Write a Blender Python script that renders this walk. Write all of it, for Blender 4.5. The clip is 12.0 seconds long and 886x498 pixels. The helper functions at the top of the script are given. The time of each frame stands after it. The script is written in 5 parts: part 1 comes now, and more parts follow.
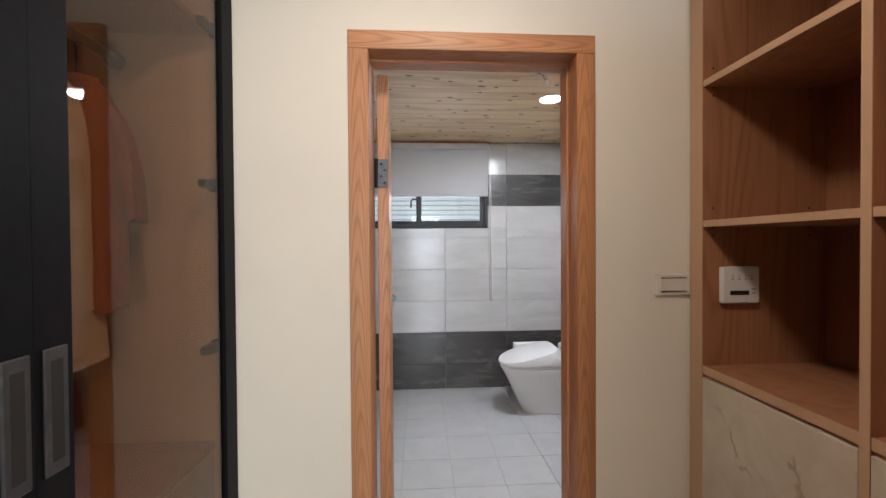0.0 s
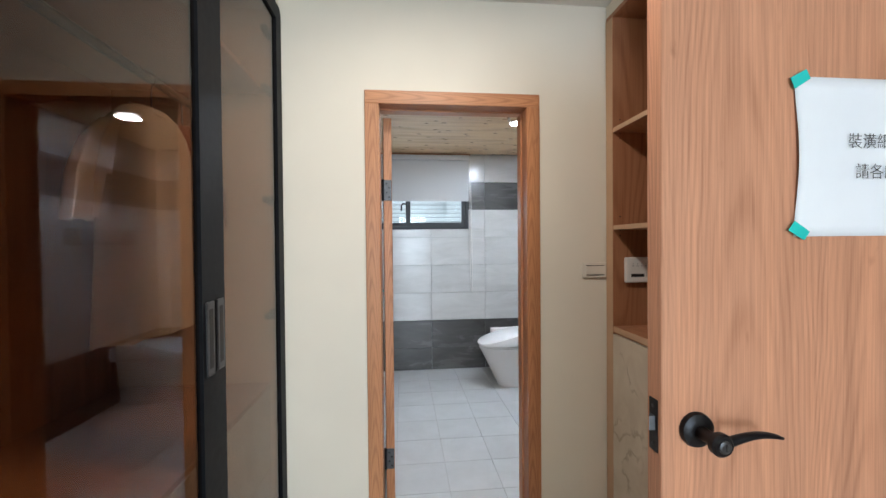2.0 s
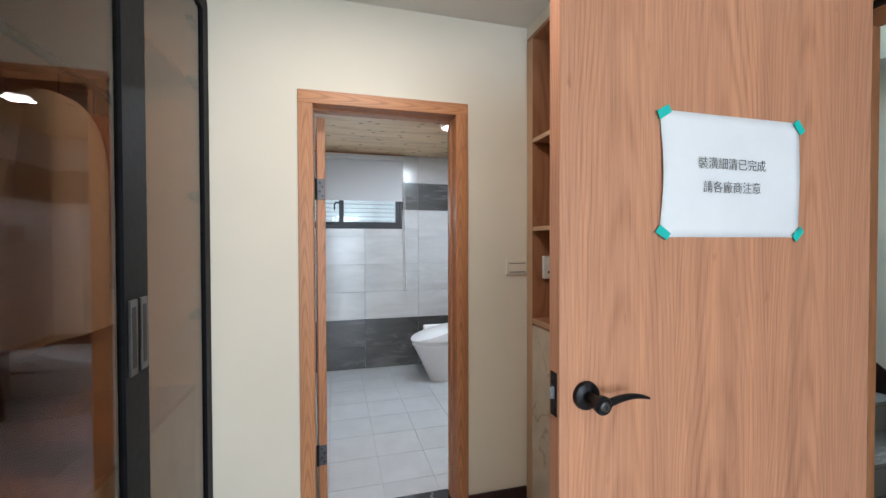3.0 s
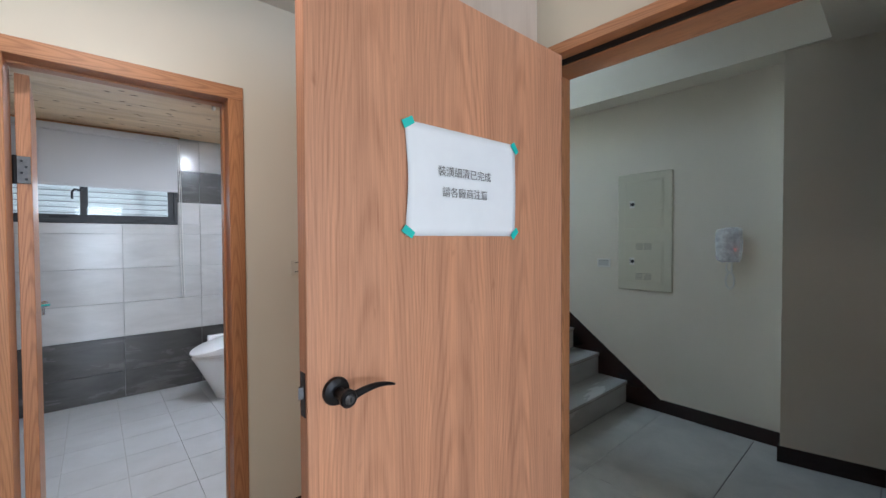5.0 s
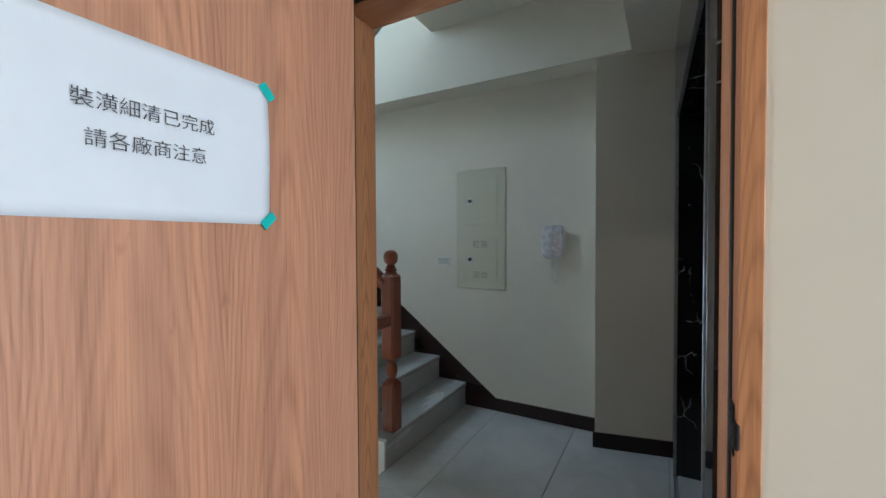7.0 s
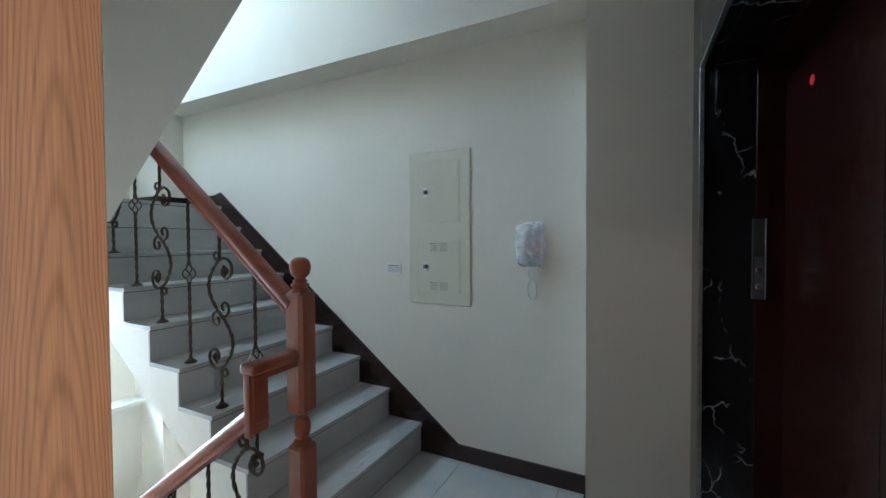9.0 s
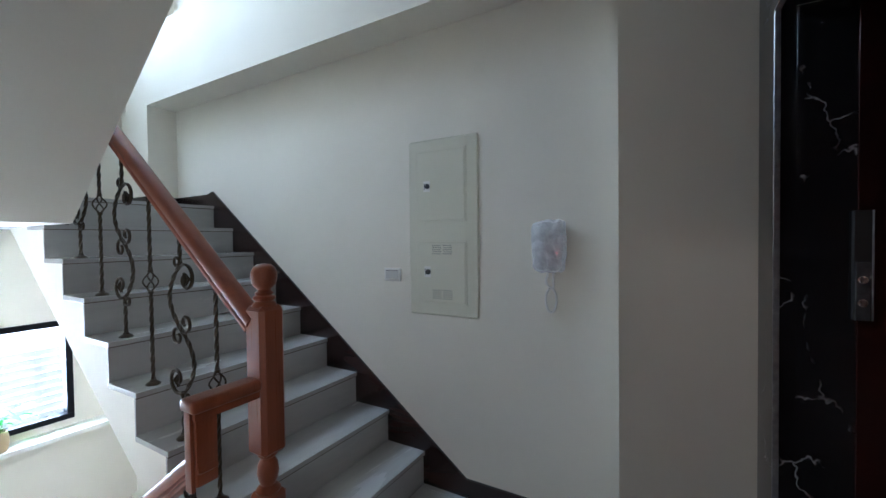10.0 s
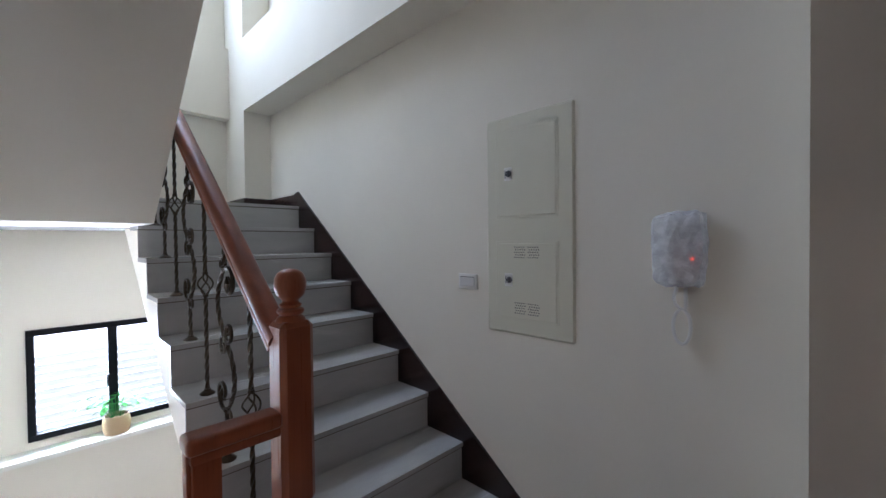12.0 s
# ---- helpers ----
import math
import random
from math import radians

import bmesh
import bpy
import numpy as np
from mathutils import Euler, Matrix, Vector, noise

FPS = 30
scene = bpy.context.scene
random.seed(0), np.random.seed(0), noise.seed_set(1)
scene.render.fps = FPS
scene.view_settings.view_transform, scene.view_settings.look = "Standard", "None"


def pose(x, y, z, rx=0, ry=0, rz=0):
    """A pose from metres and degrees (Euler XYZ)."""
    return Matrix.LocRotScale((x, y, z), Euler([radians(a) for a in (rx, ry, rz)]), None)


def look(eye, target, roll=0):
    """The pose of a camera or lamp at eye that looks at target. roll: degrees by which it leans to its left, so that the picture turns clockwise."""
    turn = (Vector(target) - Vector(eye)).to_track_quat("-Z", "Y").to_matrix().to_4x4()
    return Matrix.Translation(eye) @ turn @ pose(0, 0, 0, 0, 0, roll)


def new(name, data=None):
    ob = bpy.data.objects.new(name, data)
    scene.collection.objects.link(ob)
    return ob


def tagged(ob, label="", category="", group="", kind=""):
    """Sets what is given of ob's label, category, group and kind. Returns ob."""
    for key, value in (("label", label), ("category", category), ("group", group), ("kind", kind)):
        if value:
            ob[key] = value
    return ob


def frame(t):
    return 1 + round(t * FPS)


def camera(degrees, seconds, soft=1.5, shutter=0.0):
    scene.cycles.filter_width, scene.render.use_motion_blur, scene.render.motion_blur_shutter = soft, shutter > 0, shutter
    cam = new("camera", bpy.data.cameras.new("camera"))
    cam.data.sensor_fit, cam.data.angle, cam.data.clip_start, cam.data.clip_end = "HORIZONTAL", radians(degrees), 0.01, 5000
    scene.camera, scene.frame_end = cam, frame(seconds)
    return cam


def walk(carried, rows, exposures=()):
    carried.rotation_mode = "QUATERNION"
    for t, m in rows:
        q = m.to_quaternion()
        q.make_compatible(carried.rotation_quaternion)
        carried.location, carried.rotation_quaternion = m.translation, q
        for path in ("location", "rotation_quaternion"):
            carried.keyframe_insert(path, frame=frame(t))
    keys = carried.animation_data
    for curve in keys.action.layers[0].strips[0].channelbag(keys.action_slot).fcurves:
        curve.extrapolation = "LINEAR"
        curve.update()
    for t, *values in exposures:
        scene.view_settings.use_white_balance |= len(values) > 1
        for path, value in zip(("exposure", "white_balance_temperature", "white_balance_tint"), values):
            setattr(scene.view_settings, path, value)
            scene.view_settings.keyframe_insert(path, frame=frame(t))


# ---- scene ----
cam = camera(96.0, 12.0)
PATH = [
    (0, (0.218, 0.123, 1.422), (0.341, 2.119, 1.396), -0.4),
    (0.5, (0.178, -0.023, 1.426), (0.311, 1.972, 1.397), -0.4),
    (1, (0.165, -0.176, 1.431), (0.294, 1.819, 1.399), -0.5),
    (1.5, (0.16, -0.31, 1.417), (0.3, 1.685, 1.393), -0.4),
    (2, (0.162, -0.401, 1.414), (0.364, 1.589, 1.386), -0.5),
    (2.5, (0.152, -0.449, 1.409), (0.495, 1.521, 1.38), -0.3),
    (4.5, (0.234, -0.567, 1.409), (1.362, 1.084, 1.369), -0.3),
    (5, (0.284, -0.555, 1.409), (1.599, 0.951, 1.366), -0.3),
    (5.5, (0.372, -0.558, 1.413), (1.846, 0.794, 1.367), -0.2),
    (6, (0.478, -0.58, 1.405), (2.071, 0.628, 1.359), -0.3),
    (6.5, (0.594, -0.545, 1.394), (2.276, 0.536, 1.35), -0.3),
    (7, (0.734, -0.481, 1.387), (2.478, 0.496, 1.341), -0.3),
    (7.5, (0.905, -0.445, 1.372), (2.689, 0.46, 1.326), -0.2),
    (9.5, (1.656, -0.297, 1.4), (3.434, 0.619, 1.355), -0.5),
    (10, (1.826, -0.26, 1.4), (3.557, 0.742, 1.357), -0.7),
    (10.5, (1.967, -0.222, 1.394), (3.642, 0.87, 1.355), -0.6),
    (11, (2.075, -0.179, 1.391), (3.684, 1.007, 1.355), -0.6),
    (11.5, (2.158, -0.131, 1.397), (3.686, 1.158, 1.36), -0.7),
    (12, (2.23, -0.118, 1.396), (3.653, 1.286, 1.364), -0.6),
]
walk(cam, [(t, look(e, g, r)) for t, e, g, r in PATH], [
    (0, -0.15, 6350, 15), (1.5, 0.04, 5950, 10), (2.5, 0.03, 5850, 9), (4.5, -0.29, 5830, 13), (5.5, -0.19, 5760, 12), (7, -0.20, 5650, 10),
    (9.5, 0.36, 5450, 14), (10, 0.19, 5540, 19), (10.5, 0.09, 5660, 22), (11, 0.03, 5820, 25), (12, -0.03, 5880, 27)])

# ---- world, sun, large lights ----
world = bpy.data.worlds.new("sky")
scene.world = world
world.use_nodes = True
_wn = world.node_tree.nodes
_sky = _wn.new("ShaderNodeTexSky")
_sky.sky_type = "NISHITA"
_sky.sun_disc = False
_sky.sun_elevation = radians(48)
_sky.sun_rotation = radians(195)
world.node_tree.links.new(_sky.outputs[0], _wn["Background"].inputs[0])
_wn["Background"].inputs[1].default_value = 0.12


def area_lamp(name, eye, target, sx, sy, watts, color):
    d = bpy.data.lights.new(name, "AREA")
    d.shape = "RECTANGLE"
    d.size, d.size_y, d.energy, d.color = sx, sy, watts, color
    ob = new(name, d)
    ob.matrix_world = look(eye, target)
    return ob


DAY = (0.82, 0.93, 1.0)
SHADE = (0.75, 0.905, 1.0)
WARM = (1.0, 0.92, 0.83)
sun_data = bpy.data.lights.new("sun", "SUN")
sun_data.energy, sun_data.angle, sun_data.color = 3.0, radians(0.6), (1.0, 0.96, 0.9)
sun = new("sun", sun_data)
sun.matrix_world = look((-3.2, -12, 13), (0, 0, 0))
# daylight standing in the openings of the stairwell's windows
area_lamp("upper_window_light", (2.63, 4.0, 4.05), (2.63, 0.5, 2.9), 0.95, 1.3, 76, (0.66, 0.87, 1.0))
area_lamp("lower_window_light", (2.635, 4.125, 0.39), (2.635, 0.5, 0.3), 0.86, 0.68, 106, SHADE)
# daylight in the bathroom window, and in the room's large south window
area_lamp("bath_window_light", (0.3, 3.87, 1.72), (0.3, 0, 1.4), 1.0, 0.26, 5, DAY)
area_lamp("south_window_light", (0.6, -5.9, 1.4), (0.6, 0, 1.2), 1.8, 1.9, 158, DAY)
# recessed downlight in the bathroom, then two unseen ones added to light the room
area_lamp("bath_lamp_light", (1.08, 2.675, 2.335), (1.08, 2.675, 0), 0.12, 0.12, 26, (0.88, 0.95, 1.0))
area_lamp("room_lamp_light", (0.30, 0.50, 2.50), (0.30, 0.50, 0), 0.24, 0.24, 15.0, (1.0, 0.87, 0.72))
area_lamp("room_lamp_light", (0.30, -2.70, 2.50), (0.30, -2.70, 0), 0.24, 0.24, 18, WARM)

# ---- materials ----


def mat(name, color, rough=0.5, metal=0.0, spec=0.5):
    m = bpy.data.materials.new(name)
    m.use_nodes = True
    b = m.node_tree.nodes["Principled BSDF"]
    b.inputs["Base Color"].default_value = (*color, 1)
    b.inputs["Roughness"].default_value = rough
    b.inputs["Metallic"].default_value = metal
    b.inputs["Specular IOR Level"].default_value = spec
    return m


def node(m, kind, **values):
    n = m.node_tree.nodes.new(kind)
    for k, v in values.items():
        n.inputs[k].default_value = v
    return n


def link(m, a, b):
    m.node_tree.links.new(a, b)


def coords(m, scale=(1, 1, 1), rot=(0, 0, 0)):
    tc = m.node_tree.nodes.new("ShaderNodeTexCoord")
    mp = node(m, "ShaderNodeMapping", Scale=scale, Rotation=rot)
    link(m, tc.outputs["Object"], mp.inputs["Vector"])
    return mp.outputs["Vector"]


def ramp(m, fac, stops):
    r = m.node_tree.nodes.new("ShaderNodeValToRGB")
    e = r.color_ramp.elements
    e[0].position, e[0].color = stops[0][0], (*stops[0][1], 1)
    e[1].position, e[1].color = stops[-1][0], (*stops[-1][1], 1)
    for p, c in stops[1:-1]:
        k = e.new(p)
        k.color = (*c, 1)
    link(m, fac, r.inputs["Fac"])
    return r.outputs["Color"]


def mixc(m, fac, a, b, mode="MIX"):
    n = m.node_tree.nodes.new("ShaderNodeMix")
    n.data_type, n.blend_type = "RGBA", mode
    for sock, v in ((n.inputs[0], fac), (n.inputs[6], a), (n.inputs[7], b)):
        if isinstance(v, bpy.types.NodeSocket):
            link(m, v, sock)
        else:
            sock.default_value = v if isinstance(v, float) else (*v, 1)
    return n.outputs[2]


def to_base(m, col):
    link(m, col, m.node_tree.nodes["Principled BSDF"].inputs["Base Color"])


def to_rough(m, fac, lo, hi):
    r = node(m, "ShaderNodeMapRange")
    r.inputs["To Min"].default_value, r.inputs["To Max"].default_value = lo, hi
    link(m, fac, r.inputs["Value"])
    link(m, r.outputs[0], m.node_tree.nodes["Principled BSDF"].inputs["Roughness"])


def bump(m, height, strength=0.2, distance=0.002):
    b = node(m, "ShaderNodeBump", Strength=strength, Distance=distance)
    link(m, height, b.inputs["Height"])
    link(m, b.outputs[0], m.node_tree.nodes["Principled BSDF"].inputs["Normal"])


def noise_tex(m, vec, scale, detail=4.0, rough=0.55, dist=0.0):
    n = node(m, "ShaderNodeTexNoise", Scale=scale, Detail=detail, Roughness=rough, Distortion=dist)
    link(m, vec, n.inputs["Vector"])
    return n.outputs["Fac"]


def paint(name, color, rough=0.75):
    """Rolled wall paint: broad uneven tone and a fine orange-peel relief."""
    m = mat(name, color, rough, spec=0.3)
    v = coords(m)
    broad = noise_tex(m, v, 1.3, 3.0)
    fine = noise_tex(m, v, 260.0, 2.0)
    lo = tuple(c * 0.955 for c in color)
    hi = tuple(min(1, c * 1.03) for c in color)
    to_base(m, ramp(m, broad, [(0.3, lo), (0.7, hi)]))
    bump(m, fine, 0.10, 0.0012)
    return m


def wood(name, dark, light, axis="z", figure=1.0, rough=0.42, pore=0.5, ring=9.0, stretch=0.15, fade=0.0):
    """Veneer or solid wood: cathedral figure drawn out along the axis, pores, slow tone drift."""
    m = mat(name, light, rough, spec=0.4)
    s = {"x": (stretch, 1, 1), "y": (1, stretch, 1), "z": (1, 1, stretch)}[axis]
    f = {"x": (0.018, 1, 1), "y": (1, 0.018, 1), "z": (1, 1, 0.018)}[axis]
    v = coords(m, s)
    base = noise_tex(m, v, 2.6 * figure, 2.0, 0.45, 0.15)
    mul = node(m, "ShaderNodeMath")
    mul.operation = "MULTIPLY"
    mul.inputs[1].default_value = ring * 6.283
    link(m, base, mul.inputs[0])
    sn = node(m, "ShaderNodeMath")
    sn.operation = "SINE"
    link(m, mul.outputs[0], sn.inputs[0])
    rg = node(m, "ShaderNodeMapRange")
    rg.inputs["From Min"].default_value = -1.0
    link(m, sn.outputs[0], rg.inputs["Value"])
    mid = tuple((a * 0.75 + b * 0.25) for a, b in zip(dark, light))
    c = ramp(m, rg.outputs[0], [(0.0, mid), (0.18, tuple((a + b) / 2 for a, b in zip(dark, light))), (0.6, light), (1.0, light)])
    if fade:
        broken = noise_tex(m, coords(m, tuple(0.03 if q < 1 else 1 for q in s)), 16.0, 4.0, 0.6)
        c = mixc(m, ramp(m, broken, [(0.38, (fade, fade, fade)), (0.6, (0, 0, 0))]), c, light)
    fib = noise_tex(m, coords(m, f), 170.0, 5.0, 0.7)
    c = mixc(m, pore, c, mixc(m, ramp(m, fib, [(0.36, (0, 0, 0)), (0.62, (1, 1, 1))]), dark, light), "MIX")
    drift = noise_tex(m, coords(m, s), 1.1, 2.0)
    c = mixc(m, 0.25, c, ramp(m, drift, [(0.3, tuple(x * 0.72 for x in light)), (0.7, tuple(min(1, x * 1.2) for x in light))]))
    to_base(m, c)
    to_rough(m, fib, rough - 0.06, rough + 0.12)
    bump(m, fib, 0.12, 0.0008)
    return m


def flitch(name, dark, light, centre, half, rough=0.42, axis="z", curl=380.0, rise=4.6, fade=0.85, fine=240.0, depth=0.46):
    """Flat-sawn wood running along an axis: columns of cathedral arches, straight grain between, flecks and broad streaks."""
    m = mat(name, light, rough, spec=0.4)
    sep = m.node_tree.nodes.new("ShaderNodeSeparateXYZ")
    link(m, coords(m), sep.inputs[0])

    def drawn(q):
        return {"x": (q, 1, 1), "y": (1, q, 1), "z": (1, 1, q)}[axis]

    def calc(op, a, b, c=0.0):
        n = node(m, "ShaderNodeMath")
        n.operation = op
        for sock, val in zip(n.inputs, (a, b, c)):
            if isinstance(val, bpy.types.NodeSocket):
                link(m, val, sock)
            else:
                sock.default_value = val
        return n.outputs[0]
    along = sep.outputs["xyz".index(axis)]
    a, b = [sep.outputs[i] for i in range(3) if "xyz"[i] != axis]
    across = calc("ADD", a, b)
    sway = noise_tex(m, coords(m, drawn(0.55)), 2.2, 3.0, 0.5)
    x = calc("MULTIPLY_ADD", sway, 0.64 * half, calc("ADD", across, -centre - 0.32 * half))
    d = calc("PINGPONG", x, half)
    curve = calc("MULTIPLY", calc("MULTIPLY", d, d), curl)
    wave = calc("MULTIPLY", noise_tex(m, coords(m, drawn(0.07)), 15.0, 3.0, 0.55), 1.5)
    f = calc("ADD", calc("MULTIPLY_ADD", along, rise, curve), wave)
    ring = calc("MULTIPLY_ADD", calc("SINE", calc("MULTIPLY", f, 6.283), 0.0), 0.5, 0.5)
    mid = tuple(a * depth + b * (1 - depth) for a, b in zip(dark, light))
    c = ramp(m, ring, [(0.0, mid), (0.26, tuple(a * 0.2 + b * 0.8 for a, b in zip(dark, light))), (0.55, light), (1.0, tuple(q * 1.05 for q in light))])
    gone = ramp(m, noise_tex(m, coords(m, drawn(0.05)), 21.0, 4.0, 0.6), [(0.36, (fade, fade, fade)), (0.62, (0.15, 0.15, 0.15))])
    c = mixc(m, gone, c, light)
    fib = noise_tex(m, coords(m, drawn(0.018)), fine, 5.0, 0.7)
    c = mixc(m, 0.34, c, mixc(m, ramp(m, fib, [(0.36, (0, 0, 0)), (0.62, (1, 1, 1))]), dark, light))
    streak = noise_tex(m, coords(m, drawn(0.035)), 13.0, 3.0, 0.6)
    c = mixc(m, 0.75, c, mixc(m, 1.0, c, ramp(m, streak, [(0.28, (0.70, 0.66, 0.64)), (0.5, (1, 1, 1)), (0.72, (1.20, 1.18, 1.14))]), "MULTIPLY"))
    fleck = noise_tex(m, coords(m, drawn(0.35)), 26.0, 2.0, 0.5, 0.4)
    c = mixc(m, ramp(m, fleck, [(0.72, (0, 0, 0)), (0.80, (0.4, 0.4, 0.4))]), c, dark)
    to_base(m, c)
    to_rough(m, fib, rough - 0.06, rough + 0.12)
    bump(m, fib, 0.12, 0.0008)
    return m


def stone_tile(name, lo, hi, axis="x", rough=0.22, streak=7.0, contrast=1.0):
    """Glazed porcelain with soft drawn-out veining; each piece its own patch and tone."""
    m = mat(name, hi, rough, spec=0.5)
    tc = m.node_tree.nodes.new("ShaderNodeTexCoord")
    oi = m.node_tree.nodes.new("ShaderNodeObjectInfo")
    off = node(m, "ShaderNodeVectorMath")
    off.operation = "SCALE"
    off.inputs[0].default_value = (13.0, 7.0, 5.0)
    link(m, oi.outputs["Random"], off.inputs["Scale"])
    add = node(m, "ShaderNodeVectorMath")
    add.operation = "ADD"
    link(m, tc.outputs["Object"], add.inputs[0])
    link(m, off.outputs[0], add.inputs[1])
    s = {"x": (0.25, 1, 1), "y": (1, 0.25, 1), "n": (1, 1, 1)}[axis]
    mp = node(m, "ShaderNodeMapping", Scale=s, Rotation=(0.0, 0.1, 0.12))
    link(m, add.outputs[0], mp.inputs["Vector"])
    f = noise_tex(m, mp.outputs[0], streak, 6.0, 0.62, 0.5)
    g = noise_tex(m, mp.outputs[0], 1.6, 2.0)
    c = ramp(m, f, [(0.5 - 0.2 * contrast, lo), (0.5 + 0.16 * contrast, hi)])
    c = mixc(m, 0.25, c, ramp(m, g, [(0.3, lo), (0.7, hi)]))
    tint = ramp(m, oi.outputs["Random"], [(0.0, (0.95, 0.95, 0.95)), (1.0, (1.0, 1.0, 1.0))])
    c = mixc(m, 1.0, c, tint, "MULTIPLY")
    to_base(m, c)
    to_rough(m, f, rough - 0.05, rough + 0.08)
    return m


def veined(name, ground, vein, scale, width, rough=0.1, cloud=None, spec=0.5):
    """Polished stone with thin branching veins."""
    m = mat(name, ground, rough, spec=spec)
    v = coords(m)
    warp = node(m, "ShaderNodeTexNoise", Scale=scale * 0.8, Detail=5.0, Roughness=0.6)
    link(m, v, warp.inputs["Vector"])
    wv = node(m, "ShaderNodeVectorMath")
    wv.operation = "MULTIPLY_ADD"
    wv.inputs[1].default_value = (0.55, 0.55, 0.55)
    link(m, warp.outputs["Color"], wv.inputs[0])
    link(m, v, wv.inputs[2])
    vo = node(m, "ShaderNodeTexVoronoi", Scale=scale)
    vo.feature = "DISTANCE_TO_EDGE"
    link(m, wv.outputs[0], vo.inputs["Vector"])
    mask = noise_tex(m, v, scale * 1.3, 3.0)
    line = ramp(m, vo.outputs["Distance"], [(0.0, (1, 1, 1)), (width, (0, 0, 0))])
    gate = ramp(m, mask, [(0.50, (0, 0, 0)), (0.58, (1, 1, 1))])
    both = mixc(m, 1.0, line, gate, "MULTIPLY")
    base = ramp(m, noise_tex(m, v, scale * 2.0, 6.0, 0.6, 0.8), [(0.35, ground), (0.7, cloud or ground)])
    to_base(m, mixc(m, both, base, vein))
    return m


def metal(name, color, rough, amount=1.0):
    m = mat(name, color, rough, amount)
    v = coords(m)
    f = noise_tex(m, v, 45.0, 4.0)
    to_base(m, ramp(m, f, [(0.35, tuple(c * 0.8 for c in color)), (0.7, tuple(min(1, c * 1.15) for c in color))]))
    to_rough(m, f, max(0.03, rough - 0.08), rough + 0.1)
    return m


def glass(name, tint, rough=0.0, ior=1.45):
    m = bpy.data.materials.new(name)
    m.use_nodes = True
    nt = m.node_tree
    nt.nodes.remove(nt.nodes["Principled BSDF"])
    tr = nt.nodes.new("ShaderNodeBsdfTransparent")
    tr.inputs[0].default_value = (*tint, 1)
    gl = nt.nodes.new("ShaderNodeBsdfGlossy")
    gl.inputs["Roughness"].default_value = rough
    lw = nt.nodes.new("ShaderNodeLayerWeight")
    lw.inputs[0].default_value = 0.5
    pw = nt.nodes.new("ShaderNodeMath")
    pw.operation = "POWER"
    pw.inputs[1].default_value = 4.6
    f0 = ((ior - 1) / (ior + 1)) ** 2
    ma = nt.nodes.new("ShaderNodeMath")
    ma.operation = "MULTIPLY_ADD"
    ma.inputs[1].default_value, ma.inputs[2].default_value = 1 - f0, f0
    nt.links.new(lw.outputs["Facing"], pw.inputs[0])
    nt.links.new(pw.outputs[0], ma.inputs[0])
    mx = nt.nodes.new("ShaderNodeMixShader")
    nt.links.new(ma.outputs[0], mx.inputs[0])
    nt.links.new(tr.outputs[0], mx.inputs[1])
    nt.links.new(gl.outputs[0], mx.inputs[2])
    nt.links.new(mx.outputs[0], nt.nodes["Material Output"].inputs[0])
    return m


def film(name):
    """Thin milky plastic film with creases."""
    m = glass(name, (0.97, 0.97, 0.98), 0.18, 1.35)
    nt = m.node_tree
    out = nt.nodes["Material Output"].inputs[0]
    old = out.links[0].from_socket
    df = nt.nodes.new("ShaderNodeBsdfDiffuse")
    df.inputs[0].default_value = (0.85, 0.86, 0.88, 1)
    v = coords(m)
    fac = ramp(m, noise_tex(m, v, 30.0, 5.0, 0.6), [(0.40, (0.40, 0.40, 0.40)), (0.70, (0.58, 0.58, 0.58))])
    mx = nt.nodes.new("ShaderNodeMixShader")
    nt.links.new(fac, mx.inputs[0])
    nt.links.new(old, mx.inputs[1])
    nt.links.new(df.outputs[0], mx.inputs[2])
    nt.links.new(mx.outputs[0], out)
    return m


def translucent(name, color, amount):
    """Thin white plastic that lets daylight glow through."""
    m = mat(name, color, 0.5)
    b = m.node_tree.nodes["Principled BSDF"]
    tr = node(m, "ShaderNodeBsdfTranslucent")
    tr.inputs["Color"].default_value = (*color, 1)
    mix = node(m, "ShaderNodeMixShader")
    mix.inputs[0].default_value = amount
    link(m, b.outputs[0], mix.inputs[1])
    link(m, tr.outputs[0], mix.inputs[2])
    link(m, mix.outputs[0], m.node_tree.nodes["Material Output"].inputs["Surface"])
    return m


def creased(name, color):
    """Printing paper that was folded and handled: soft dents and a slight uneven tone."""
    m = mat(name, color, 0.8)
    broad = noise_tex(m, coords(m), 7.0, 3.0, 0.5)
    to_base(m, ramp(m, broad, [(0.3, tuple(c * 0.95 for c in color)), (0.7, color)]))
    bump(m, noise_tex(m, coords(m), 9.0, 2.0, 0.45), 0.35, 0.010)
    return m


def glow(name, color, strength):
    m = mat(name, color, 0.5)
    b = m.node_tree.nodes["Principled BSDF"]
    b.inputs["Emission Color"].default_value = (*color, 1)
    b.inputs["Emission Strength"].default_value = strength
    return m


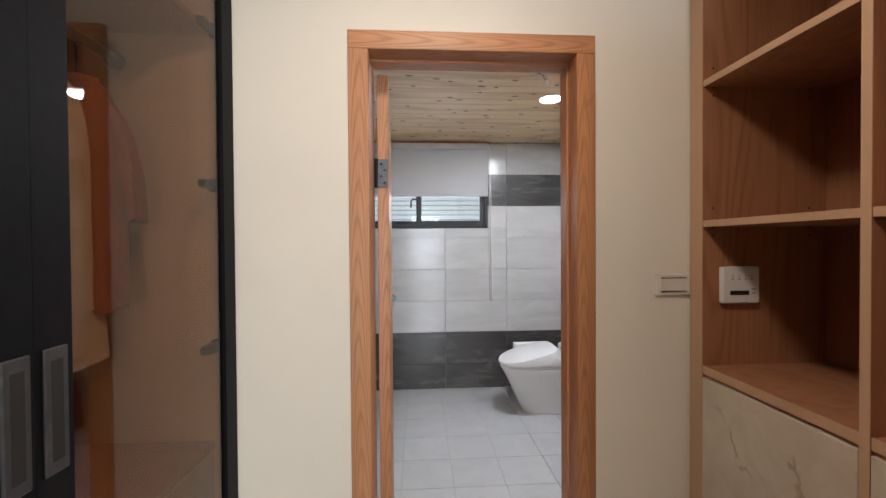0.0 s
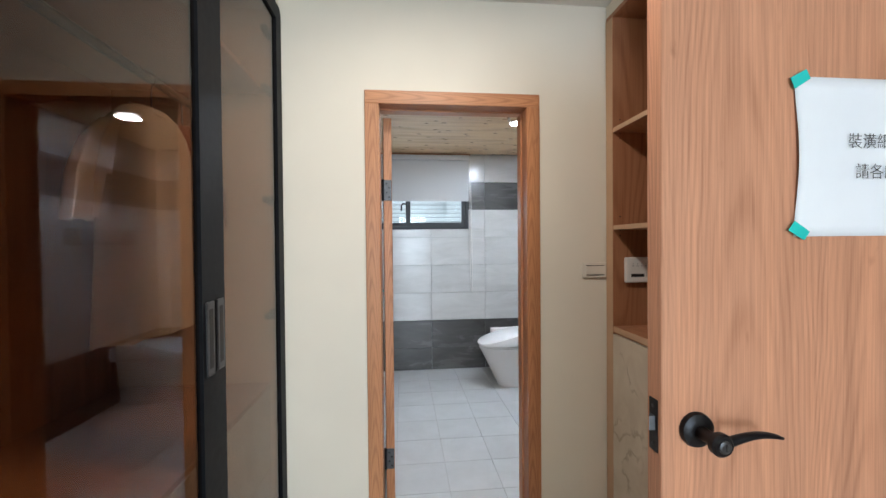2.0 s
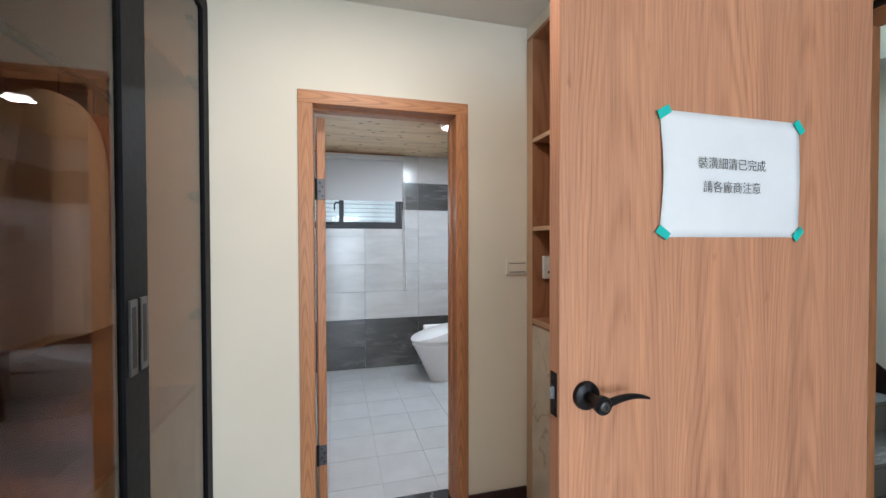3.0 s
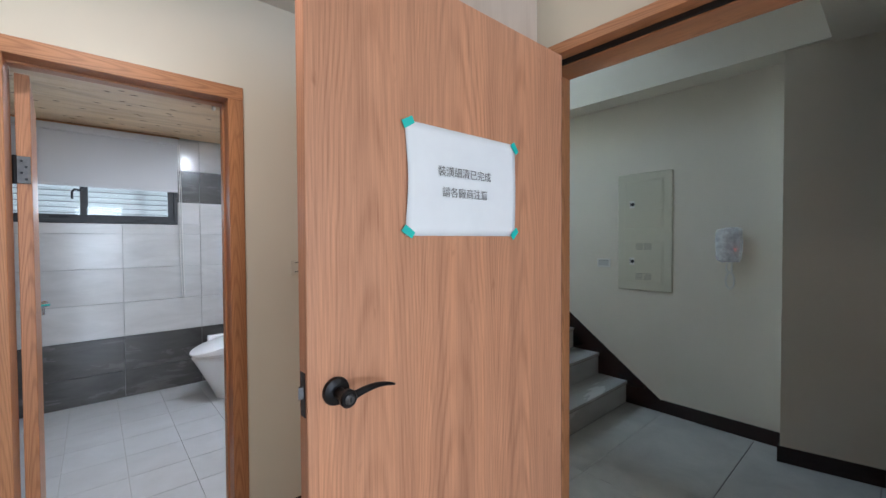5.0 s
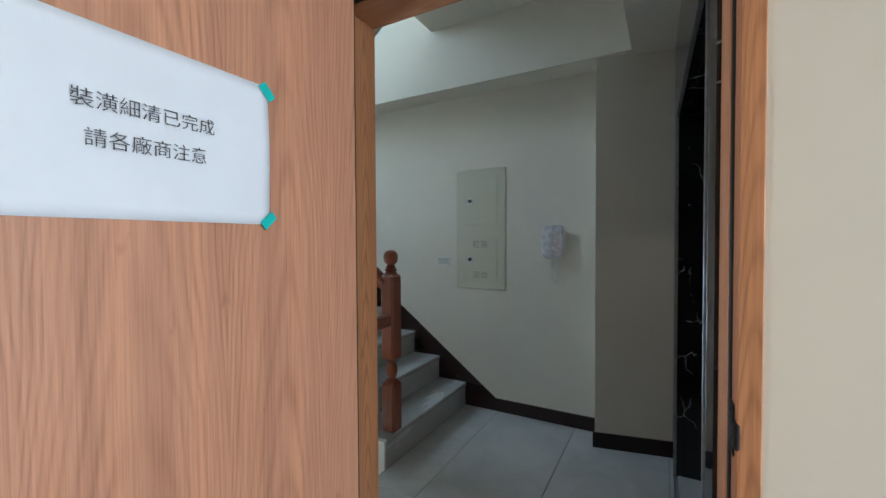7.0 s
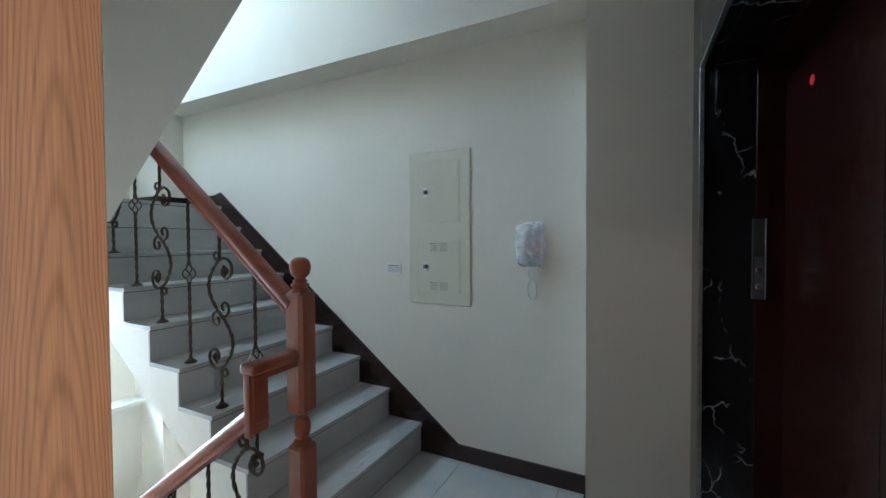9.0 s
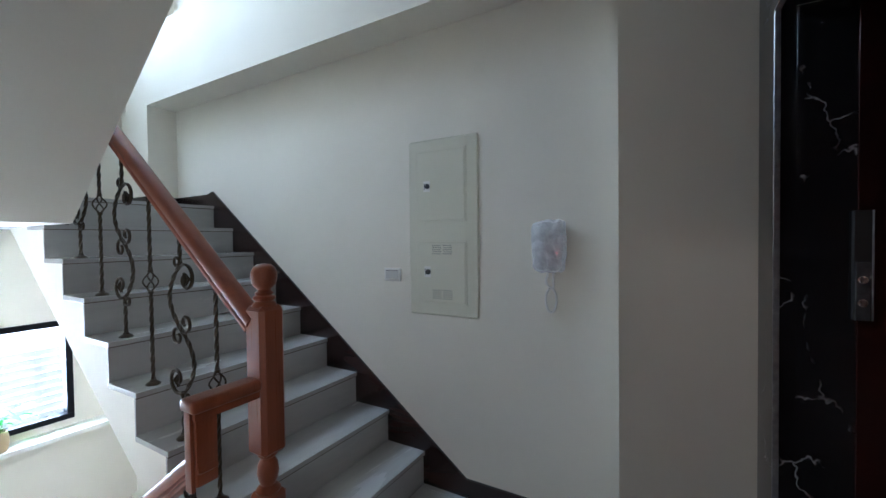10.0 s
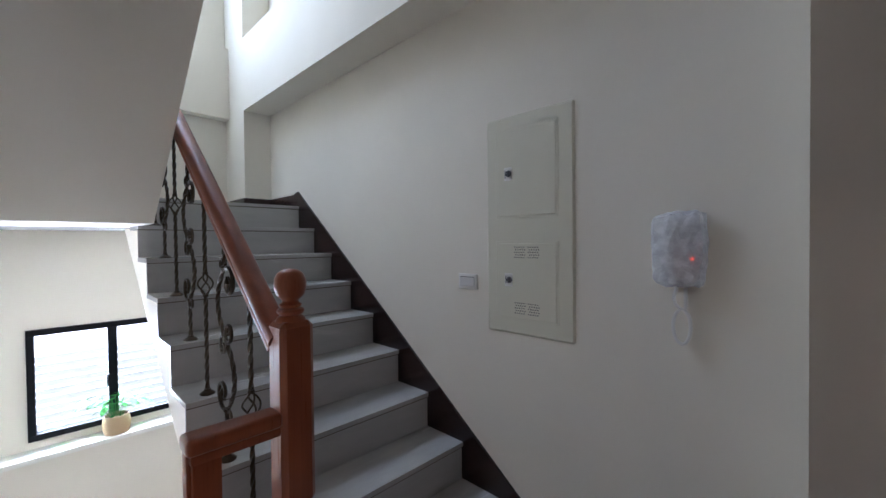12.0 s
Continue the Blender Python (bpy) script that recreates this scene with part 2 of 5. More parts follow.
def pine(name):
    """Knotty pine boards running along x."""
    m = wood(name, (0.54, 0.33, 0.17), (0.87, 0.64, 0.40), "x", 1.2, 0.5, 0.35, 6.0)
    b = m.node_tree.nodes["Principled BSDF"]
    old = b.inputs["Base Color"].links[0].from_socket
    vo = node(m, "ShaderNodeTexVoronoi", Scale=6.2, Randomness=1.0)
    vo.voronoi_dimensions = "2D"
    wob = node(m, "ShaderNodeVectorMath")
    wob.operation = "MULTIPLY_ADD"
    wob.inputs[1].default_value = (0.05, 0.05, 0.0)
    rag = node(m, "ShaderNodeTexNoise", Scale=22.0, Detail=2.0)
    link(m, rag.outputs["Color"], wob.inputs[0])
    link(m, coords(m, (0.66, 1.25, 1.0)), wob.inputs[2])
    link(m, wob.outputs[0], vo.inputs["Vector"])
    k = ramp(m, vo.outputs["Distance"], [(0.0, (1, 1, 1)), (0.05, (0.9, 0.9, 0.9)), (0.095, (0, 0, 0))])
    link(m, mixc(m, k, old, (0.24, 0.080, 0.024)), b.inputs["Base Color"])
    return m


M = dict(
    room_wall=paint("room_wall_paint", (0.79, 0.735, 0.625)),
    stair_wall=paint("stair_wall_paint", (0.785, 0.735, 0.638)),
    white=paint("ceiling_paint", (0.80, 0.78, 0.72)),
    oak_z=flitch("oak_upright", (0.21, 0.072, 0.026), (0.56, 0.262, 0.122), 1.432, 0.061, 0.4, "z", 2800.0, 8.0, 0.45, 300.0, 0.62),
    oak_x=flitch("oak_across", (0.21, 0.072, 0.026), (0.56, 0.262, 0.122), 3.47, 0.061, 0.4, "x", 2800.0, 8.0, 0.45, 300.0, 0.62),
    oak_y=flitch("oak_across_y", (0.21, 0.072, 0.026), (0.56, 0.262, 0.122), 3.67, 0.061, 0.4, "y", 2800.0, 8.0, 0.45, 300.0, 0.62),
    veneer=flitch("door_veneer", (0.25, 0.088, 0.038), (0.615, 0.308, 0.186), 1.025, 0.14, 0.42),
    pale_panel=wood("pale_pink_panel", (0.46, 0.36, 0.30), (0.60, 0.50, 0.43), "z", 1.4, 0.5, 0.3, 10.0, 0.1, 0.6),
    shelf=wood("shelf_veneer", (0.20, 0.07, 0.03), (0.40, 0.185, 0.09), "z", 1.4, 0.5, 0.35, 14.0, 0.1, 0.8),
    band=wood("edge_band", (0.42, 0.25, 0.14), (0.56, 0.36, 0.22), "z", 1.0, 0.5, 0.25, 2.5),
    cherry=wood("cherry_rail", (0.13, 0.026, 0.010), (0.265, 0.070, 0.028), "z", 2.0, 0.27, 0.3, 4.0),
    cherry_y=wood("cherry_rail_along", (0.13, 0.026, 0.010), (0.265, 0.070, 0.028), "y", 2.0, 0.40, 0.3, 4.0),
    pine=pine("knotty_pine"),
    laminate=veined("marble_laminate", (0.53, 0.45, 0.35), (0.36, 0.29, 0.20), 3.4, 0.05, 0.3, (0.64, 0.57, 0.46)),
    black_marble=veined("black_marble", (0.008, 0.008, 0.009), (0.34, 0.34, 0.33), 3.0, 0.013, 0.08, (0.014, 0.014, 0.015)),
    tile=stone_tile("wall_tile_glaze", (0.50, 0.49, 0.48), (0.66, 0.65, 0.64), "x", 0.18, 9.0),
    tile_dark=stone_tile("dark_tile_glaze", (0.045, 0.042, 0.04), (0.12, 0.115, 0.11), "x", 0.25, 9.0),
    tile_floor=stone_tile("bath_floor_tile", (0.47, 0.48, 0.49), (0.56, 0.57, 0.58), "n", 0.3, 5.0),
    tile_hall=stone_tile("hall_floor_tile", (0.42, 0.41, 0.39), (0.56, 0.55, 0.52), "n", 0.12, 3.0),
    tread=stone_tile("stair_stone", (0.37, 0.36, 0.345), (0.52, 0.51, 0.49), "x", 0.24, 5.0, 1.2),
    joint=mat("brown_joint", (0.10, 0.065, 0.045), 0.8),
    grout=mat("grout", (0.42, 0.42, 0.41), 0.9),
    grout_dark=mat("grout_hall", (0.26, 0.25, 0.24), 0.9),
    skirt=stone_tile("dark_skirting_stone", (0.018, 0.009, 0.008), (0.035, 0.016, 0.014), "y", 0.2, 6.0),
    black=metal("black_metal", (0.018, 0.018, 0.021), 0.35, 0.6),
    alu=metal("dark_aluminium", (0.008, 0.0085, 0.0105), 0.5, 0.1),
    handle=metal("dark_grey_metal", (0.07, 0.07, 0.075), 0.35, 0.5),
    steel=metal("hinge_steel", (0.11, 0.11, 0.115), 0.45),
    chrome=metal("chrome", (0.7, 0.7, 0.72), 0.12),
    silver=metal("silver_trim", (0.36, 0.36, 0.37), 0.38),
    iron=metal("bronzed_iron", (0.042, 0.027, 0.014), 0.34, 0.75),
    lift=metal("brown_steel_door", (0.030, 0.008, 0.006), 0.2, 0.4),
    smoke=glass("smoked_glass", (0.66, 0.55, 0.45), 0.0, 1.55),
    clear=glass("window_glass", (0.92, 0.95, 0.95), 0.0, 1.45),
    plastic=mat("white_plastic", (0.76, 0.74, 0.70), 0.35),
    rocker_grey=mat("pale_grey_plastic", (0.58, 0.57, 0.55), 0.4),
    rocker=mat("cream_plastic", (0.70, 0.65, 0.56), 0.4),
    plastic_grey=mat("grey_plastic", (0.42, 0.41, 0.40), 0.4),
    ceramic=mat("white_ceramic", (0.80, 0.80, 0.80), 0.08),
    # near-black for rubber and displays; in holes, slots and recesses it paints their shade
    dark=mat("dark_gap", (0.012, 0.010, 0.009), 0.6),
    cabinet_paint=paint("green_grey_enamel", (0.665, 0.635, 0.515), 0.6),
    blind=mat("blind_fabric", (0.62, 0.62, 0.63), 0.85),
    slat=translucent("white_slat", (0.86, 0.87, 0.87), 0.42),
    # grey that paints the shade lines between the slats
    slat_gap_shade=mat("slat_gap_shade", (0.30, 0.32, 0.33), 0.5),
    alu_grey=metal("grey_aluminium", (0.035, 0.036, 0.040), 0.42, 0.2),
    paper=creased("printed_paper", (0.85, 0.87, 0.92)),
    ink=mat("black_ink", (0.085, 0.085, 0.09), 0.8),
    tape=mat("turquoise_tape", (0.03, 0.55, 0.50), 0.5),
    cloth=mat("cream_cloth", (0.70, 0.60, 0.48), 0.95),
    cloth_reflection=mat("rust_reflection_cloth", (0.26, 0.065, 0.03), 0.95),
    lamp=glow("lamp_diffuser", (1.0, 0.98, 0.96), 14.0),
    led=glow("red_led", (1.0, 0.06, 0.03), 6.0),
    # glow standing in for a red reflection, no lamp of its own
    red_reflection=glow("dim_red_reflection", (0.30, 0.008, 0.004), 0.5),
    leaf=translucent("monstera_leaf", (0.045, 0.24, 0.05), 0.45),
    pot=mat("woven_pot", (0.40, 0.28, 0.16), 0.85),
    wrap=film("bubble_wrap"),
    sky_back=glow("bright_distance", (0.93, 0.97, 1.0), 3.0),
)

M["alu"].node_tree.nodes["Principled BSDF"].inputs["Specular IOR Level"].default_value = 0.10
M["leaf"].node_tree.nodes["Principled BSDF"].inputs["Specular IOR Level"].default_value = 0.25

# ---- mesh helpers ----


def bm_box(lo, hi, bev=0.0, bm=None, seg=1):
    bm = bm or bmesh.new()
    r = bmesh.ops.create_cube(bm, size=1.0)
    vs = r["verts"]
    for v in vs:
        v.co = Vector([(a + b) / 2 + c * (b - a) for a, b, c in zip(lo, hi, v.co)])
    if bev:
        es = list({e for v in vs for e in v.link_edges})
        bmesh.ops.bevel(bm, geom=es, offset=bev, segments=seg, affect="EDGES", profile=0.6)
    return bm


def bm_poly(pts, vec, bm=None):
    """A flat polygon drawn out along vec."""
    bm = bm or bmesh.new()
    vs = [bm.verts.new(p) for p in pts]
    f = bm.faces.new(vs)
    r = bmesh.ops.extrude_face_region(bm, geom=[f])
    for v in (g for g in r["geom"] if isinstance(g, bmesh.types.BMVert)):
        v.co += Vector(vec)
    bmesh.ops.recalc_face_normals(bm, faces=bm.faces)
    return bm


def bm_lathe(profile, centre, seg=24, bm=None, axis="z"):
    """Turned shape: (radius, height) pairs about an axis through centre."""
    bm = bm or bmesh.new()
    rings = []
    for r, h in profile:
        ring = []
        for i in range(seg):
            a = 2 * math.pi * i / seg
            p = (r * math.cos(a), r * math.sin(a), h)
            p = {"z": p, "x": (h, p[0], p[1]), "y": (p[0], h, p[1])}[axis]
            ring.append(bm.verts.new(Vector(centre) + Vector(p)))
        rings.append(ring)
    for a, b in zip(rings, rings[1:]):
        for i in range(seg):
            bm.faces.new((a[i], a[(i + 1) % seg], b[(i + 1) % seg], b[i]))
    bm.faces.new(list(reversed(rings[0])))
    bm.faces.new(rings[-1])
    bmesh.ops.recalc_face_normals(bm, faces=bm.faces)
    return bm


def bm_tube(path, radius, seg=6, bm=None, square=False, twist=0.0, section=None):
    """A bar along a path of points; radius a number or one per point."""
    bm = bm or bmesh.new()
    pts = [Vector(p) for p in path]
    rings = []
    up = Vector((0.0, 0.0, 1.0))
    ref = None
    for i, p in enumerate(pts):
        d = (pts[min(i + 1, len(pts) - 1)] - pts[max(i - 1, 0)]).normalized()
        if ref is None:
            ref = d.cross(up if abs(d.dot(up)) < 0.95 else Vector((1, 0, 0))).normalized()
        ref = (ref - d * ref.dot(d)).normalized()
        side = d.cross(ref)
        r = radius[i] if isinstance(radius, (list, tuple)) else radius
        ring = []
        n = len(section) if section else seg
        for k in range(n):
            if section:
                u, w = section[k]
                ring.append(bm.verts.new(p + ref * u + side * w))
            else:
                a = 2 * math.pi * k / n + twist * i + (math.pi / 4 if square else 0)
                ring.append(bm.verts.new(p + (ref * math.cos(a) + side * math.sin(a)) * r))
        rings.append(ring)
    for a, b in zip(rings, rings[1:]):
        n = len(a)
        for k in range(n):
            bm.faces.new((a[k], a[(k + 1) % n], b[(k + 1) % n], b[k]))
    bm.faces.new(list(reversed(rings[0])))
    bm.faces.new(rings[-1])
    bmesh.ops.recalc_face_normals(bm, faces=bm.faces)
    return bm


def mesh_of(name, bm, material, smooth=False):
    me = bpy.data.meshes.new(name)
    bm.to_mesh(me)
    bm.free()
    me.materials.append(material)
    if smooth:
        for p in me.polygons:
            p.use_smooth = True
        me.set_sharp_from_angle(angle=radians(38))
    return me


def thing(name, at, label, category, group="", kind=""):
    ob = new(name)
    ob.empty_display_size = 0.05
    ob.location = at
    return tagged(ob, label, category, group, kind)


def part(name, bm, material, parent, label="", smooth=False):
    ob = new(name, mesh_of(name, bm, material, smooth))
    ob.parent = parent
    ob.matrix_parent_inverse = parent.matrix_basis.inverted()
    if label:
        ob["label"] = label
    return ob


def piece(name, me, parent, at):
    """One more object on shared mesh data, at a place."""
    ob = new(name, me)
    ob.parent = parent
    ob.matrix_parent_inverse = parent.matrix_basis.inverted()
    ob.location = at
    return ob


def solo(name, bm, material, label, category, kind="", smooth=False):
    return tagged(new(name, mesh_of(name, bm, material, smooth)), label, category, "", kind)


def swing(ob, x, y, degrees):
    """Turns a leaf and what is fixed to it about an upright hinge line."""
    turn = pose(x, y, 0, 0, 0, degrees) @ pose(-x, -y, 0)
    for o in [ob, *ob.children]:
        o.data.transform(turn)


# ---- the plan ----
FR = 0.03            # floor of the room
FB = 0.076           # floor of the bathroom
CE = 2.523           # ceiling of the room
WN = 1.412           # room face of the wall to the bathroom
WE = 1.57            # room face of the wall to the stairs
XS = 1.745           # stair face of that wall
XE = 3.745           # east wall of the stairwell
BY = 3.81            # back wall of the bathroom, tile face
RISE, RUN = 0.1895, 0.254
FLOOR_H = 18 * RISE
NOSE = 0.98          # nose of the first tread
XI = 2.66            # inner side of the flights


def structure(name, boxes, material, label, category):
    bm = bmesh.new()
    for lo, hi in boxes:
        bm_box(lo, hi, 0, bm)
    return solo(name, bm, material, label, category, "structure")


# room
structure("floor_room", [((-1.05, -6.0, FR - 0.25), (WE, WN, FR))], M["tile_hall"], "pale polished floor of the dressing room", "floor")
structure("ceiling_room", [((-1.05, -6.0, CE), (WE, WN, CE + 0.15))], M["white"], "smooth cream painted ceiling of the dressing room", "ceiling")
structure("wall_north", [
    ((-1.05, WN, FR - 0.25), (0.012, WN + 0.13, CE + 0.15)),
    ((0.788, WN, FR - 0.25), (XS, WN + 0.13, CE + 0.15)),
    ((0.012, WN, 2.086), (0.788, WN + 0.13, CE + 0.15))],
    M["room_wall"], "cream painted wall around the bathroom doorway", "wall")
structure("wall_west", [((-1.15, -6.0, FR - 0.25), (-1.05, WN + 0.13, CE + 0.15))], M["room_wall"], "cream painted wall behind the wardrobe", "wall")
structure("wall_east", [
    ((WE, 0.377, -0.3), (XS, WN, CE + 0.15)),
    ((WE, -6.0, -0.3), (XS, -0.617, CE + 0.15)),
    ((WE, -0.617, 2.108), (XS, 0.377, CE + 0.15))],
    M["room_wall"], "cream painted wall around the entrance doorway", "wall")
structure("wall_south", [
    ((-1.15, -6.1, FR - 0.25), (-0.4, -6.0, CE + 0.15)), ((1.5, -6.1, FR - 0.25), (XS, -6.0, CE + 0.15)),
    ((-0.4, -6.1, 2.4), (1.5, -6.0, CE + 0.15)), ((-0.4, -6.1, FR - 0.25), (1.5, -6.0, 0.35))],
    M["room_wall"], "cream painted wall around the balcony window", "wall")
structure("baseboard", [((-0.36, WN - 0.012, FR), (-0.001, WN - 0.001, FR + 0.10)), ((0.801, WN - 0.012, FR), (1.122, WN - 0.001, FR + 0.10)),
                        ((WE - 0.012, -5.9, FR), (WE - 0.001, -0.63, FR + 0.10))],
          M["skirt"], "narrow dark baseboard along the cream walls", "baseboard")

# ---- doorway and doors ----


def door_frame_bath():
    t = thing("door_frame_bathroom", (0.4, 1.47, FR), "solid oak door frame around the bathroom opening", "door frame", kind="structure")
    y0, y1 = 1.400, 1.556
    part("jamb", bm_box((0.0, y0, FR), (0.064, y1, 2.04), 0.002), M["oak_z"], t)
    part("jamb", bm_box((0.738, y0, FR), (0.80, y1, 2.04), 0.002), M["oak_z"], t)
    part("head", bm_box((0.0, y0, 2.04), (0.80, y1, 2.099), 0.002), M["oak_x"], t)
    part("stop", bm_box((0.730, 1.475, FR), (0.738, 1.515, 2.032), 0.001), M["oak_z"], t)
    part("stop", bm_box((0.064, 1.475, 2.032), (0.738, 1.515, 2.04), 0.001), M["oak_x"], t)
    part("threshold", bm_box((0.064, 1.40, FR), (0.738, 1.56, FB + 0.012), 0.003), M["black_marble"], t, "dark stone threshold")


def hinge_leaf(parent, x, y, z, facing):
    """Butt hinge: two plates, knuckle and screws."""
    h = part("hinge", bm_box((x - 0.004, y, z - 0.05), (x + 0.036, y + 0.004, z + 0.05), 0.001), M["steel"], parent, "dark steel butt hinge")
    part("knuckle", bm_lathe([(0.006, -0.052), (0.007, -0.05), (0.007, 0.05), (0.006, 0.052)], (x - 0.006, y + 0.002, z), 12), M["black"], h)
    for sx, sz in ((0.012, 0.032), (0.024, 0.011), (0.012, -0.011), (0.024, -0.034)):
        part("screw", bm_lathe([(0.0045, 0.001), (0.0045, -0.0012), (0.003, -0.002)], (x + sx, y, z + sz), 10, axis="y"), M["black"], h)
    return h


def bath_door():
    t = thing("bathroom_door", (0.09, 1.58, FB), "oak bathroom door standing open into the bathroom", "door")
    part("leaf", bm_box((0.074, 1.564, FB + 0.012), (0.114, 2.225, 2.026), 0.002), M["oak_z"], t)
    swing(t.children[0], 0.074, 1.564, 3.0)
    for z in (1.675, 0.36):
        hinge_leaf(t, 0.076, 1.558, z, 1)


def entrance_frame():
    t = thing("door_frame_entrance", (1.65, -0.12, 0), "oak veneered door frame of the stair doorway", "door frame", kind="structure")
    a, b, c = 1.555, 1.612, 1.757
    # casing part with the rebate, dark seal, stop part
    for y_in, y_out, y_stop, s in ((-0.586, -0.621, -0.579, -1), (0.356, 0.364, 0.338, 1)):
        lo, hi = sorted((y_in, y_out))
        if s < 0:
            part("casing", bm_box((a, lo, FR), (b, hi, 2.118), 0.002), M["oak_z"], t)
            part("jamb", bm_box((b + 0.014, -0.616, 0.0), (c, y_stop, 2.06), 0.002), M["oak_z"], t)
            part("seal", bm_box((b, -0.60, 0.0), (b + 0.014, y_stop - 0.002, 2.064), 0.002), M["dark"], t, "black rubber door seal")
        else:
            part("casing", bm_box((a + 0.02, y_in, FR), (b, 0.376, 2.118), 0.002), M["oak_z"], t)
            part("jamb", bm_box((b + 0.014, y_stop, 0.0), (c, 0.376, 2.06), 0.002), M["oak_z"], t)
            part("seal", bm_box((b, y_stop + 0.004, 0.0), (b + 0.014, 0.376, 2.064), 0.002), M["dark"], t, "black rubber door seal")
    # dark strip drawn into the hinge gap: thin seal and gap shade in one
    part("seal", bm_box((1.5675, 0.259, FR + 0.012), (1.5735, 0.30, 2.076), 0.001), M["dark"], t, "dark strip in the hinge gap, for its seal and its shade")
    part("head_casing", bm_box((a, -0.585, 2.08), (b, 0.356, 2.118), 0.002), M["oak_y"], t)
    part("head", bm_box((b + 0.014, -0.616, 2.06), (c, 0.376, 2.107), 0.002), M["oak_y"], t)
    part("seal", bm_box((b, -0.60, 2.064), (b + 0.014, 0.37, 2.10), 0.002), M["dark"], t, "black rubber door seal")
    k = part("strike_plate", bm_box((1.572, -0.5852, 1.01), (1.606, -0.583, 1.10), 0.001), M["black"], t, "black strike plate")
    part("strike_lip", bm_box((1.548, -0.590, 1.03), (1.575, -0.582, 1.075), 0.003), M["black"], k)
    part("strike_box", bm_box((1.582, -0.584, 1.035), (1.598, -0.5815, 1.072), 0.001), M["dark"], k)


GLYPHS = ("裝潢細清已完成", "請各廠商注意")


def text_mesh(body, size, at, material, parent, name, align="CENTER"):
    cu = bpy.data.curves.new(name, "FONT")
    cu.body, cu.size, cu.align_x = body, size, align
    cu.extrude = 0.0002
    cu.offset = -0.0002
    tmp = bpy.data.objects.new(name, cu)
    scene.collection.objects.link(tmp)
    dg = bpy.context.evaluated_depsgraph_get()
    me = bpy.data.meshes.new_from_object(tmp.evaluated_get(dg))
    bpy.data.objects.remove(tmp)
    me.transform(at)
    me.materials.clear()
    me.materials.append(material)
    ob = new(name, me)
    ob.parent = parent
    ob.matrix_parent_inverse = parent.matrix_basis.inverted()
    return ob


def entrance_door():
    t = thing("entrance_door", (1.58, 0.275, FR), "oak veneered flush door standing open with a taped notice", "door")
    x0, x1, y0, y1 = 0.613, 1.566, 0.255, 0.297
    part("leaf", bm_box((x0, y0, FR + 0.012), (x1, y1, 2.074), 0.002), M["veneer"], t)
    # edge hardware
    fp = part("latch_plate", bm_box((x0 - 0.0015, y0 + 0.010, 1.035), (x0 + 0.001, y1 - 0.008, 1.130), 0.0005), M["black"], t, "black latch face plate")
    part("latch_bolt", bm_poly([(x0 - 0.001, y0 + 0.016, 1.074), (x0 - 0.012, y0 + 0.018, 1.074), (x0 - 0.001, y0 + 0.032, 1.074)], (0, 0, 0.026)), M["steel"], fp, "steel latch bolt")
    for z in (1.048, 1.117):
        part("screw", bm_lathe([(0.004, 0.0), (0.004, -0.0022), (0.002, -0.003)], (x0, 0.277, z), 8, axis="x"), M["steel"], fp)
    # lever handle
    cx, cz = 0.676, 1.081
    h = part("handle", bm_lathe([(0.0305, y0), (0.0315, y0 - 0.004), (0.029, y0 - 0.010), (0.021, y0 - 0.014), (0.013, y0 - 0.016)], (cx, 0, cz), 32, axis="y"), M["black"], t, "matt black lever handle", True)
    part("neck", bm_lathe([(0.0125, y0 - 0.014), (0.011, y0 - 0.03), (0.012, y0 - 0.046), (0.019, y0 - 0.052), (0.0195, y0 - 0.062), (0.016, y0 - 0.066)], (cx, 0, cz), 24, axis="y"), M["black"], h, "", True)
    lev = bmesh.new()
    pts, rad = [], []
    for i in range(13):
        u = i / 12
        pts.append((cx + 0.008 + 0.118 * u, y0 - 0.056 + 0.012 * u * u, cz + 0.012 * math.sin(u * 2.6) - 0.010 * u * u))
        rad.append(0.0064 * (1 - u) ** 0.7 + 0.0027)
    part("lever", bm_tube(pts, rad, 10, lev), M["black"], h, "", True)
    part("key_cylinder", bm_lathe([(0.011, y0 - 0.064), (0.011, y0 - 0.0685), (0.008, y0 - 0.070)], (cx, 0, cz), 20, axis="y"), M["steel"], h, "round key cylinder in the handle")
    part("keyway", bm_box((cx - 0.0012, y0 - 0.0712, cz - 0.005), (cx + 0.0012, y0 - 0.0695, cz + 0.005)), M["dark"], h)


